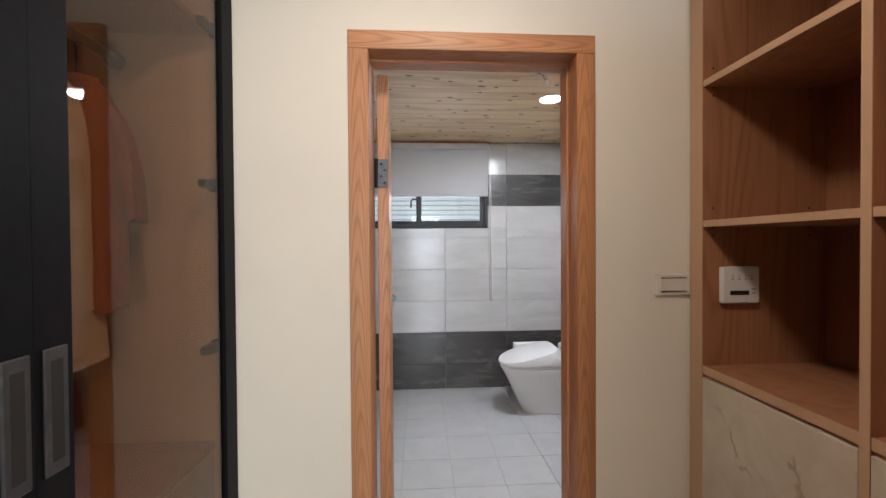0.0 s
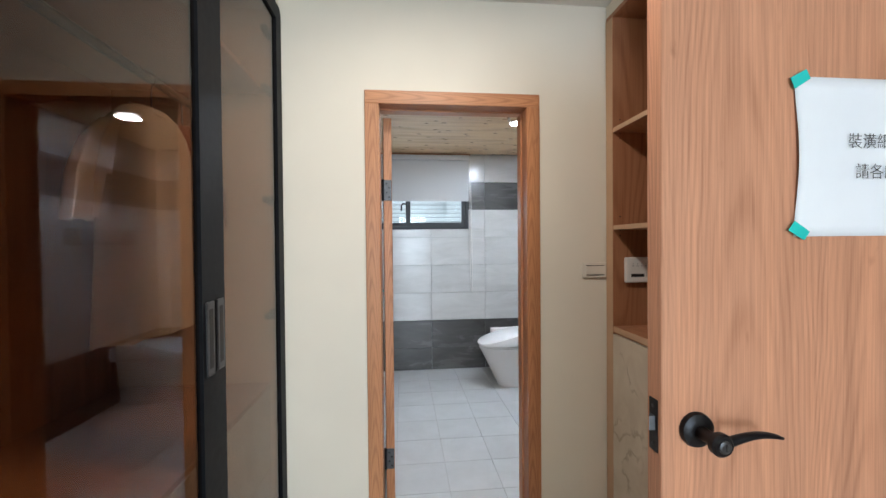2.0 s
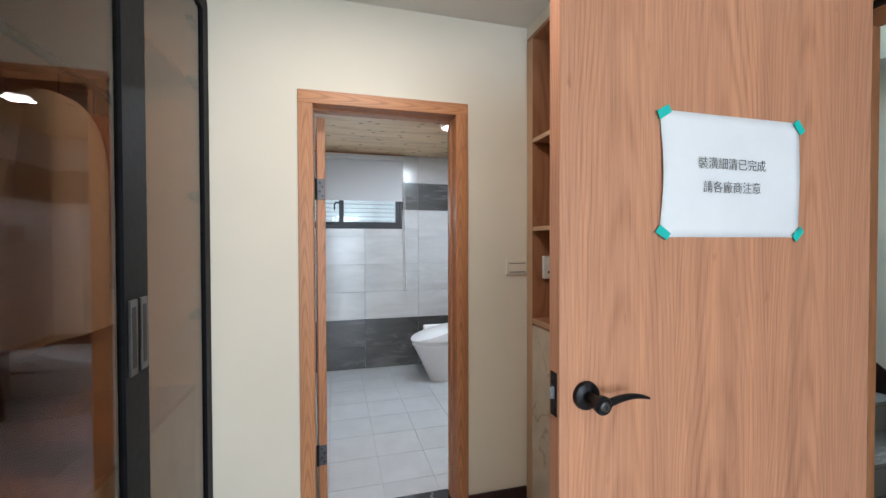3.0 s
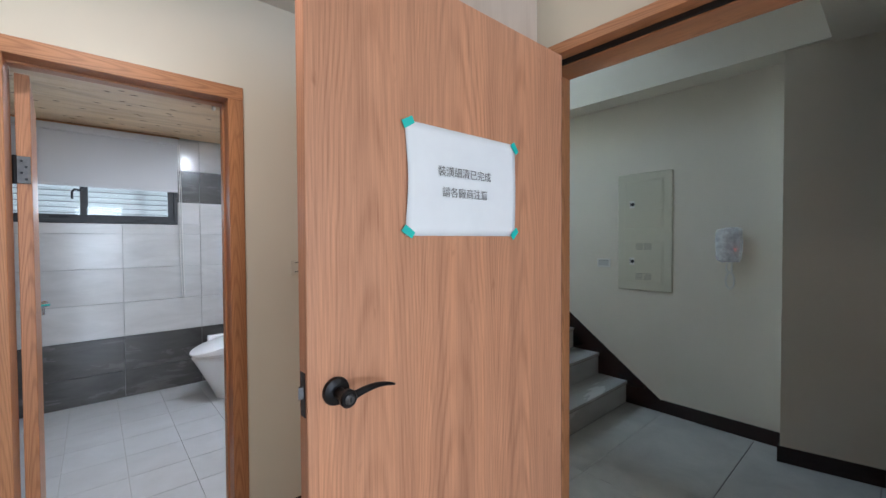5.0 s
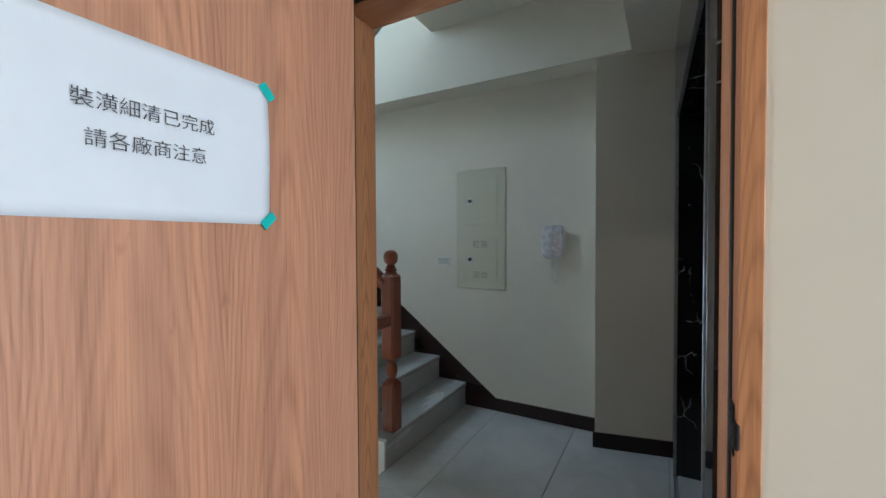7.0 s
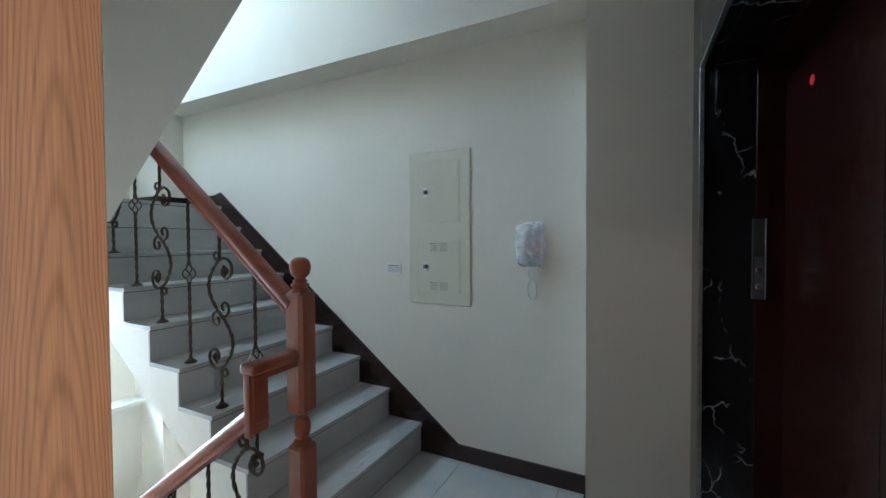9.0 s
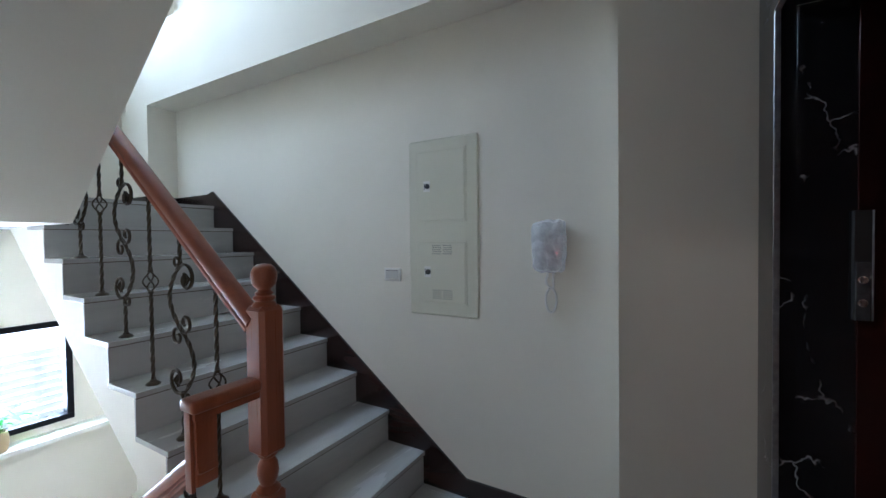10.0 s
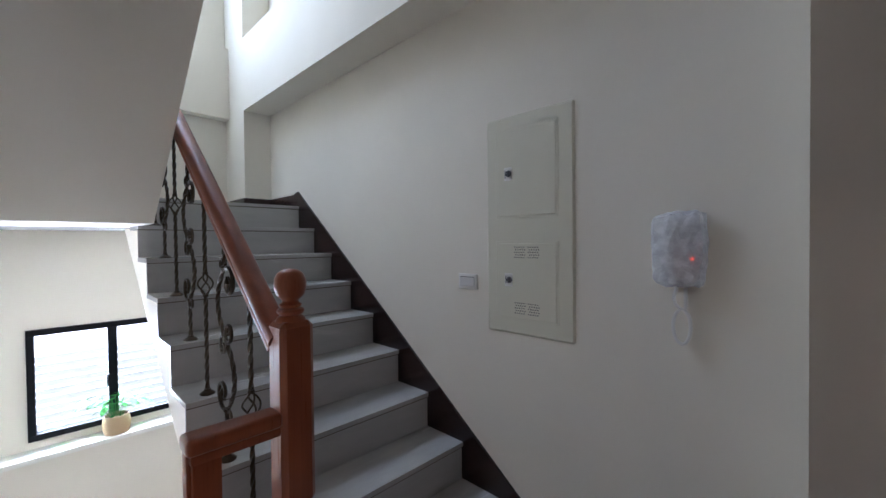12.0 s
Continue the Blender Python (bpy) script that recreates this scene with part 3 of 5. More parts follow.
def notice():
    t = thing("paper_notice", (1.08, 0.25, 1.56), "white printed paper notice taped to the oak door", "notice")
    bm = bmesh.new()
    nx, nz = 22, 14
    x0, x1, z0, z1 = 0.866, 1.292, 1.421, 1.709
    grid = []
    for j in range(nz + 1):
        row = []
        for i in range(nx + 1):
            u, w = i / nx, j / nz
            lift = 0.0045 * (math.sin(math.pi * w) ** 2) * (1 - min(1, u / 0.16)) + 0.003 * math.sin(u * 5 + w * 3) * math.sin(math.pi * w) * math.sin(math.pi * u)
            lift += 0.002 * (math.sin(math.pi * w) ** 2) * max(0, (u - 0.9) / 0.1)
            x = x0 + (x1 - x0) * u + 0.006 * (math.sin(math.pi * w) ** 1.5) * (1 - min(1, u / 0.2)) + 0.002 * (math.sin(math.pi * w)) * max(0, (u - 0.8) / 0.2)
            row.append(bm.verts.new((x, 0.2525 - abs(lift), z0 + (z1 - z0) * w)))
        grid.append(row)
    for j in range(nz):
        for i in range(nx):
            bm.faces.new((grid[j][i], grid[j][i + 1], grid[j + 1][i + 1], grid[j + 1][i]))
    sheet = part("sheet", bm, M["paper"], t, "white sheet with curling edges", True)
    sol = sheet.modifiers.new("thickness", "SOLIDIFY")
    sol.thickness = 0.0006
    for line, z in zip(GLYPHS, (1.594, 1.539)):
        text_mesh(line, 0.0296, pose(1.072, 0.2470, z - 0.011, 90, 0, 0), M["ink"], t, "printed_line")
    for x, z, a in ((x0 + 0.008, z1 - 0.006, 30), (x1 - 0.004, z1 - 0.012, -48), (x0 + 0.006, z0 + 0.010, -32), (x1 - 0.004, z0 + 0.008, 42)):
        c, s = math.cos(radians(a)), math.sin(radians(a))
        q = [(-0.019, -0.010), (0.018, -0.009), (0.019, 0.010), (-0.017, 0.011)]
        bm = bm_poly([(x + u * c - w * s, 0.2488, z + u * s + w * c) for u, w in q], (0, -0.0006, 0))
        part("tape", bm, M["tape"], t, "strip of turquoise tape")


door_frame_bath()
bath_door()
entrance_frame()
entrance_door()
notice()

# ---- shelf unit in the niche ----


def shelf_unit():
    t = thing("shelf_cabinet", (1.34, 0.88, FR), "pink-brown wooden shelf cabinet with pale marble-look doors below", "shelf cabinet")
    xf, xb = 1.125, 1.545
    top = 2.44
    W = M["shelf"]
    part("side_panel", bm_box((xf, 1.345, FR), (xb, 1.402, top), 0.001), W, t)
    part("side_panel", bm_box((xf, 0.367, FR), (xb, 0.387, CE - 0.002), 0.001), W, t)
    part("outer_facing", bm_box((xf + 0.001, 0.363, FR), (WE - 0.002, 0.3665, CE - 0.002)), M["pale_panel"], t, "pale pinkish-grey facing on the cabinet's side")
    part("divider", bm_box((xf, 0.868, 0.10), (xb, 0.888, top), 0.001), W, t)
    part("back_panel", bm_box((xb, 0.367, FR), (xb + 0.02, 1.402, top)), W, t)
    part("top_panel", bm_box((xf, 0.387, top), (xb, 1.402, top + 0.02), 0.001), W, t)
    part("fascia", bm_box((xf + 0.004, 0.387, top + 0.02), (xf + 0.024, 1.41, CE - 0.002)), M["room_wall"], t, "cream panel above the shelves")
    for y0, y1 in ((0.888, 1.345), (0.387, 0.868)):
        for z in (1.915, 1.470):
            part("shelf", bm_box((xf + 0.003, y0, z), (xb, y1, z + 0.02), 0.001), W, t)
        part("bottom_board", bm_box((xf + 0.003, y0, 1.000), (xb, y1, 1.026), 0.001), W, t)
        part("top_rail", bm_box((xf + 0.008, y0, 0.9915), (xf + 0.05, y1, 0.9995)), W, t)
        part("plinth", bm_box((xf + 0.04, y0, FR), (xf + 0.06, y1, 0.10)), M["dark"], t)
        part("cabinet_door", bm_box((xf - 0.002, y0 + 0.002, 0.105), (xf + 0.018, y1 - 0.002, 0.990), 0.001), M["laminate"], t, "pale marble-look laminate door")
    e0, e1 = xf - 0.0015, xf
    part("edge_band", bm_box((e0, 1.345, FR), (e1, 1.402, top)), M["band"], t, "paler edge band")
    part("edge_band", bm_box((e0, 0.868, 0.10), (e1, 0.888, top)), M["band"], t, "paler edge band")
    part("edge_band", bm_box((e0, 0.367, FR), (e1, 0.387, CE - 0.002)), M["band"], t, "paler edge band")
    for y0, y1 in ((0.889, 1.344), (0.388, 0.867)):
        for z, hgt in ((1.915, 0.02), (1.470, 0.02), (1.000, 0.026)):
            part("edge_band", bm_box((e0 + 0.0025, y0, z), (e1 + 0.0028, y1, z + hgt)), M["band"], t, "paler edge band")
    for zc in (1.92, 1.475):
        for dz in (-0.032, -0.006, 0.055):
            for y_face, dx in ((1.345, 0.035), (0.868, 0.035), (1.345, 0.36), (0.868, 0.36)):
                part("pin_hole", bm_lathe([(0.0034, y_face + 0.0005), (0.0034, y_face - 0.0010)], (xf + dx, 0, zc + dz), 8, axis="y"), M["dark"], t)


def wall_switch(name, at, w, h, turn, label, bars):
    """Rocker switch: bevelled plate, two or one rockers, gap shade laid on as thin dark strips. Faces -y before the
    turn.
    """
    t = thing(name, at, label, "switch")
    rot = pose(*at, 0, 0, turn)

    def put(nm, lo, hi, material, parent, bev=0.001):
        bm = bm_box(lo, hi, bev)
        bm.transform(rot)
        return part(nm, bm, material, parent)
    put("plate", (-w / 2, -0.010, -h / 2), (w / 2, 0, h / 2), M["rocker"] if len(bars) > 1 else M["plastic"], t, 0.003)
    put("rocker", (-w * 0.39, -0.0125, -h * 0.30), (w * 0.39, -0.009, h * 0.30), M["rocker"] if len(bars) > 1 else M["rocker_grey"], t, 0.001)
    for z in bars:
        put("gap", (-w * 0.37, -0.0132, z - 0.0014), (w * 0.37, -0.0122, z + 0.0014), M["dark"], t, 0.0)
    return t


def bath_heater_control():
    t = thing("heater_control_panel", (1.24, 1.344, 1.283), "white bathroom heater control panel with a dark display", "control panel")
    x0, x1, z0, z1 = 1.177, 1.302, 1.226, 1.343
    part("plate", bm_box((x0, 1.326, z0), (x1, 1.3445, z1), 0.004), M["plastic"], t)
    part("display", bm_box((x0 + 0.025, 1.3245, z0 + 0.027), (x0 + 0.088, 1.3265, z0 + 0.041), 0.0005), M["dark"], t, "small dark display")
    for i in range(4):
        x = x0 + 0.034 + 0.021 * i
        part("button", bm_box((x - 0.004, 1.3245, z1 - 0.042), (x + 0.004, 1.3265, z1 - 0.037)), M["plastic_grey"], t)
        part("mark", bm_box((x - 0.0015, 1.3248, z1 - 0.033), (x + 0.0015, 1.3264, z1 - 0.026)), M["plastic_grey"], t)
    for i in range(2):
        part("mark", bm_box((x1 - 0.028, 1.3248, z0 + 0.03 + 0.012 * i), (x1 - 0.016, 1.3264, z0 + 0.036 + 0.012 * i)), M["plastic_grey"], t)


shelf_unit()
wall_switch("light_switch", (1.066, WN, 1.281), 0.118, 0.072, 0, "cream double rocker light switch beside the shelf cabinet", (0.022, -0.022))
bath_heater_control()

# ---- wardrobe ----


def rounded_frame(x, y0, y1, z0, z1, w, depth, r, n=6):
    """A flat upright frame of width w in the plane x, corners rounded."""
    bm = bmesh.new()

    def loop(a0, a1, b0, b1, rad):
        out = []
        for cy, cz, s in ((a1 - rad, b1 - rad, 0), (a0 + rad, b1 - rad, 90), (a0 + rad, b0 + rad, 180), (a1 - rad, b0 + rad, 270)):
            for i in range(n + 1):
                an = radians(s + 90 * i / n)
                out.append((cy + rad * math.cos(an), cz + rad * math.sin(an)))
        return out
    o = loop(y0, y1, z0, z1, r)
    i_ = loop(y0 + w, y1 - w, z0 + w, z1 - w, max(0.004, r - w))
    layers = []
    for xx in (x, x - depth):
        layers.append(([bm.verts.new((xx, a, b)) for a, b in o], [bm.verts.new((xx, a, b)) for a, b in i_]))
    m = len(o)
    (fo, fi), (bo, bi) = layers
    for k in range(m):
        j = (k + 1) % m
        bm.faces.new((fo[k], fo[j], fi[j], fi[k]))
        bm.faces.new((bo[j], bo[k], bi[k], bi[j]))
        bm.faces.new((fo[j], fo[k], bo[k], bo[j]))
        bm.faces.new((fi[k], fi[j], bi[j], bi[k]))
    bmesh.ops.recalc_face_normals(bm, faces=bm.faces)
    return bm


WX = -0.355          # front of the wardrobe doors
LEAFS = ((0.752, 1.408), (0.075, 0.748), (-0.60, 0.071))


def wardrobe():
    t = thing("wardrobe", (-0.7, 0.4, FR), "built-in wardrobe with black-framed smoked glass doors", "wardrobe")
    W = M["shelf"]
    xb = -1.03
    # this side is paled to imitate the cream wall mirrored in the glass
    part("side_panel", bm_box((xb, 1.385, FR), (WX - 0.03, 1.405, 2.44), 0.001), M["band"], t, "inner side panel, paled for the wall's reflection in the glass")
    part("side_panel", bm_box((xb, -0.64, FR), (WX - 0.03, -0.62, 2.44), 0.001), W, t)
    part("partition", bm_box((xb, 0.045, FR), (WX - 0.05, 0.065, 2.44), 0.001), W, t)
    part("back_panel", bm_box((xb - 0.015, -0.64, FR), (xb, 1.405, 2.44)), W, t)
    part("top_panel", bm_box((xb, -0.62, 2.42), (WX - 0.03, 1.385, 2.44)), W, t)
    part("base", bm_box((xb, -0.62, FR), (WX - 0.03, 1.385, 0.09)), W, t)
    part("fascia", bm_box((WX - 0.03, -0.64, 2.442), (WX - 0.01, 1.408, CE - 0.002)), M["room_wall"], t, "cream panel above the glass doors")
    part("shelf", bm_box((xb, 0.065, 2.06), (WX - 0.06, 1.385, 2.08), 0.001), W, t)
    part("drawer_front", bm_box((WX - 0.075, 0.07, 0.10), (WX - 0.057, 1.38, 0.46), 0.001), M["laminate"], t, "pale stone-look drawer front")
    part("drawer_front", bm_box((WX - 0.075, 0.07, 0.466), (WX - 0.057, 1.38, 0.80), 0.001), M["laminate"], t, "pale stone-look drawer front")
    part("drawer_top", bm_box((xb, 0.065, 0.802), (WX - 0.057, 1.385, 0.822), 0.001), W, t)
    part("hanging_rail", bm_tube([(-0.68, 0.065, 1.978), (-0.68, 1.385, 1.978)], 0.016, 12), M["black"], t, "black hanging rail", True)
    for y_end, dy in ((1.385, -0.014), (0.065, 0.014)):
        part("rail_socket", bm_lathe([(0.027, y_end), (0.027, y_end + dy), (0.020, y_end + 1.3 * dy)], (-0.68, 0, 1.978), 16, axis="y"), M["black"], t, "", True)
    for n, (y0, y1) in enumerate(LEAFS):
        d = part("door", rounded_frame(WX, y0, y1, 0.10, 2.432, 0.066, 0.022, 0.03), M["alu"], t, "black aluminium door frame")
        g = part("glass", bm_box((WX - 0.014, y0 + 0.060, 0.160), (WX - 0.009, y1 - 0.060, 2.372)), M["smoke"], d, "smoked glass pane")
        g.visible_shadow = False
        hy = y0 + 0.032 if n % 2 == 0 else y1 - 0.030
        part("handle", bm_box((WX - 0.001, hy - 0.021, 1.066), (WX + 0.005, hy + 0.021, 1.264), 0.002), M["handle"], d, "long recessed dark grey handle")
        # dark pad standing proud, drawn for the shade inside the grip
        part("handle_recess", bm_box((WX + 0.004, hy - 0.011, 1.085), (WX + 0.0056, hy + 0.011, 1.245), 0.001), M["dark"], d)
        hs = 1 if n % 2 == 0 else -1
        ye = (y1 - 0.066) if hs > 0 else (y0 + 0.066)
        for z in (0.30, 1.12, 1.60, 2.06, 2.30):
            hb = bm_box((WX - 0.05, min(ye, ye - hs * 0.05), z - 0.012), (WX - 0.024, max(ye, ye - hs * 0.05), z + 0.012), 0.004)
            bm_box((WX - 0.045, min(ye, ye + hs * 0.03), z - 0.02), (WX - 0.026, max(ye, ye + hs * 0.03), z + 0.02), 0.004, hb)
            part("hinge", hb, M["black"], d, "black concealed hinge")
        if n == 1:
            swing(d, WX, y0, -0.25)


def shirt(name, y, color, label, w=0.46, lo=1.05, tilt=0):
    """A short-sleeved shirt on a wire hanger: folded body tube, collar and two hanging sleeves."""
    t = thing(name, (-0.68, y, 1.98), label, "shirt")
    ct, st = math.cos(radians(tilt)), math.sin(radians(tilt))

    def at(u, depth, z):
        return (-0.68 + u * st + depth * ct, y + u * ct - depth * st, z)

    def cloth_tube(rows, bm, n=36):
        """Rows of (centre across, z, half width, half depth) with soft pleats that deepen downwards."""
        rings = []
        for k, (c, z, hw, hd) in enumerate(rows):
            g = k / (len(rows) - 1)
            ring = []
            for i in range(n):
                a = 2 * math.pi * i / n
                d = hd * math.sin(a) * (1 + 0.30 * g * math.sin(6 * a + 0.6 * k)) + 0.010 * g * math.sin(11 * math.cos(a) + 0.4 * k)
                ring.append(bm.verts.new(at(c + hw * math.cos(a), d, z + 0.006 * g * math.sin(5 * a))))
            rings.append(ring)
        for p, q in zip(rings, rings[1:]):
            for i in range(n):
                bm.faces.new((p[i], q[i], q[(i + 1) % n], p[(i + 1) % n]))
        bmesh.ops.recalc_face_normals(bm, faces=bm.faces)
        return bm
    h = w / 2
    body = [(0, 1.872, h * 0.30, 0.028), (0, 1.850, h * 0.50, 0.04), (0, 1.805, h * 0.70, 0.048), (0, 1.745, h * 0.84, 0.05), (0, 1.66, h * 0.90, 0.052),
            (0, 1.52, h * 0.88, 0.055), (0, 1.38, h * 0.88, 0.06), (0, 1.25, h * 0.90, 0.062), (0, lo, h * 0.92, 0.065)]
    part("body", cloth_tube(body, bmesh.new()), color, t, "", True)
    part("collar", bm_tube([at(h * 0.33 * math.cos(2 * math.pi * i / 16), 0.035 * math.sin(2 * math.pi * i / 16), 1.870 - 0.02 * (math.sin(2 * math.pi * i / 16) > 0)) for i in range(17)], 0.008, 6), color, t, "ribbed collar", True)
    for sgn in (-1, 1):
        arm = [(sgn * h * 0.68, 1.79, h * 0.10, 0.025), (sgn * h * 0.86, 1.72, h * 0.17, 0.04), (sgn * h * 1.00, 1.62, h * 0.19, 0.045), (sgn * h * 1.08, 1.49, h * 0.17, 0.045)]
        part("sleeve", cloth_tube(arm, bmesh.new(), 20), color, t, "", True)
    part("hanger", bm_tube([at(0, 0, 1.86), at(0, 0, 1.945), at(0, 0.015, 1.965), at(0, 0.016, 1.985), at(0, 0, 1.998), at(0, -0.014, 1.985)], 0.003, 6), M["steel"], t, "wire hanger hook")


wardrobe()
shirt("hanging_shirt", 1.05, M["cloth"], "cream short-sleeved shirt hanging behind the smoked glass", 0.50, 1.12, 6)
# narrow shirt whose red-brown stands in for the oak frame's reflection
shirt("hanging_shirt", 1.24, M["cloth_reflection"], "shirt behind the smoked glass, coloured rust for the reflected door frame", 0.24, 1.26, 72)

# ---- bathroom ----
BX0, BX1 = -0.95, 1.57
BC = 2.36            # bathroom ceiling
structure("floor_bathroom", [((BX0, WN + 0.13, FB - 0.3), (BX1, BY + 0.03, FB - 0.006))], M["grout"], "grouted bed of the grey bathroom floor tiles", "floor")
structure("wall_bathroom_north", [
    ((BX0, BY + 0.01, FB - 0.3), (BX1, BY + 0.22, 1.565)), ((BX0, BY + 0.01, 2.345), (BX1, BY + 0.22, 2.7)),
    ((BX0, BY + 0.01, 1.565), (-0.42, BY + 0.22, 2.345)), ((0.862, BY + 0.01, 1.565), (BX1, BY + 0.22, 2.345))],
    M["grout"], "tiled bathroom wall around the window", "wall")
structure("wall_bathroom_east", [((BX1, WN + 0.13, FB - 0.3), (XS, BY + 0.22, 2.7))], M["grout"], "tiled bathroom side wall with dark bands", "wall")
structure("wall_bathroom_west", [((BX0 - 0.1, WN + 0.13, FB - 0.3), (BX0, BY + 0.22, 2.7))], M["tile"], "pale tiled bathroom side wall", "wall")


def pine_ceiling():
    bm = bmesh.new()
    w = 0.105
    y = WN + 0.132
    while y < BY:
        y2 = min(y + w, BY + 0.008)
        bm_box((BX0, y + 0.0012, BC), (BX1, y2 - 0.0012, BC + 0.015), 0.0025, bm)
        y = y2
    bm_box((BX0, WN + 0.13, BC + 0.0155), (BX1, BY + 0.01, BC + 0.05), 0, bm)
    return solo("ceiling_bathroom", bm, M["pine"], "knotty pine board ceiling of the bathroom", "ceiling", "structure")


pine_ceiling()
structure("trim_cornice", [((-0.45, BY - 0.022, BC - 0.018), (0.885, BY - 0.001, BC - 0.001))], M["oak_x"], "reddish wooden trim above the roller blind", "trim")


def bath_window():
    t = thing("window_bathroom", (0.22, BY + 0.08, 1.567), "dark aluminium sliding window of the bathroom", "window", kind="structure")
    x0, x1, z0, z1 = -0.42, 0.862, 1.567, 2.343
    y0, y1 = BY - 0.004, BY + 0.075
    f = 0.03
    for nm, lo, hi in (("frame_bottom", (x0, y0, z0), (x1, y1, z0 + f)), ("frame_top", (x0, y0, z1 - f), (x1, y1, z1)),
                       ("frame_side", (x0, y0, z0 + f), (x0 + f, y1, z1 - f)), ("frame_side", (x1 - f, y0, z0 + f), (x1, y1, z1 - f))):
        part(nm, bm_box(lo, hi, 0.003), M["alu_grey"], t)
    for k, (a, b, yy) in enumerate(((x0 + f, 0.25, BY + 0.045), (0.20, x1 - f, BY + 0.012))):
        s = part("sash", bm_box((a, yy, z0 + f), (b, yy + 0.025, z0 + f + 0.04), 0.002), M["alu_grey"], t, "dark sliding sash")
        part("stile", bm_box((a, yy, z0 + f + 0.04), (a + 0.045, yy + 0.025, z1 - f - 0.04), 0.002), M["alu_grey"], s)
        part("stile", bm_box((b - 0.04, yy, z0 + f + 0.04), (b, yy + 0.025, z1 - f - 0.04), 0.002), M["alu_grey"], s)
        part("top_rail", bm_box((a, yy, z1 - f - 0.04), (b, yy + 0.025, z1 - f), 0.002), M["alu_grey"], s)
        g = part("pane", bm_box((a + 0.045, yy + 0.010, z0 + f + 0.04), (b - 0.04, yy + 0.015, z1 - f - 0.04)), M["clear"], s)
        g.visible_shadow = False
    part("latch", bm_tube([(0.215, BY + 0.012, 1.825), (0.205, BY - 0.012, 1.83), (0.170, BY - 0.018, 1.835), (0.155, BY - 0.018, 1.81), (0.155, BY - 0.018, 1.755)], 0.008, 8), M["black"], t, "black window latch", True)
    part("pull", bm_box((0.02, BY + 0.039, z0 + f + 0.012), (0.13, BY + 0.046, z0 + f + 0.028), 0.002), M["black"], t)


def slat_screen():
    """Horizontal slats outside the bathroom window."""
    t = thing("slatted_screen", (0.2, BY + 0.26, 1.5), "white horizontal slats outside the bathroom window", "screen")
    for i in range(32):
        z = 1.50 + 0.046 * i
        bm = bm_box((-0.5, -0.026, -0.0015), (0.95, 0.026, 0.0015))
        bm.transform(pose(0, BY + 0.26, z, 64))
        sl = part("slat", bm, M["slat"], t)
        # grey strip added at the slat's lower edge to draw the shade between slats
        part("lip", bm_box((-0.5, BY + 0.243, z - 0.0265), (0.95, BY + 0.249, z - 0.0205)), M["slat_gap_shade"], sl)
    for x in (-0.45, 0.62, 0.92):
        part("post", bm_box((x, BY + 0.276, 1.4), (x + 0.03, BY + 0.30, 2.5), 0.002), M["slat"], t)


def roller_blind():
    t = thing("roller_blind", (0.2, BY - 0.04, 2.33), "grey-white roller blind half drawn over the bathroom window", "blind")
    x0, x1 = -0.44, 0.872
    part("cassette", bm_box((x0, BY - 0.062, 2.285), (x1, BY - 0.006, 2.338), 0.008, seg=2), M["blind"], t)
    part("fabric", bm_box((x0 + 0.01, BY - 0.030, 1.872), (x1 - 0.008, BY - 0.0285, 2.29)), M["blind"], t)
    part("bottom_bar", bm_box((x0 + 0.01, BY - 0.034, 1.856), (x1 - 0.008, BY - 0.025, 1.874), 0.003), M["blind"], t)
    bm = bm_tube([(x1 - 0.004, BY - 0.04, 2.29), (x1 + 0.004, BY - 0.036, 1.9), (x1 + 0.001, BY - 0.034, 1.3), (x1 + 0.012, BY - 0.034, 0.93), (x1 + 0.02, BY - 0.034, 0.90), (x1 + 0.028, BY - 0.034, 0.93), (x1 + 0.016, BY - 0.036, 1.9), (x1 + 0.008, BY - 0.04, 2.29)], 0.0034, 6)
    part("cord", bm, M["plastic"], t, "thin white pull cord")


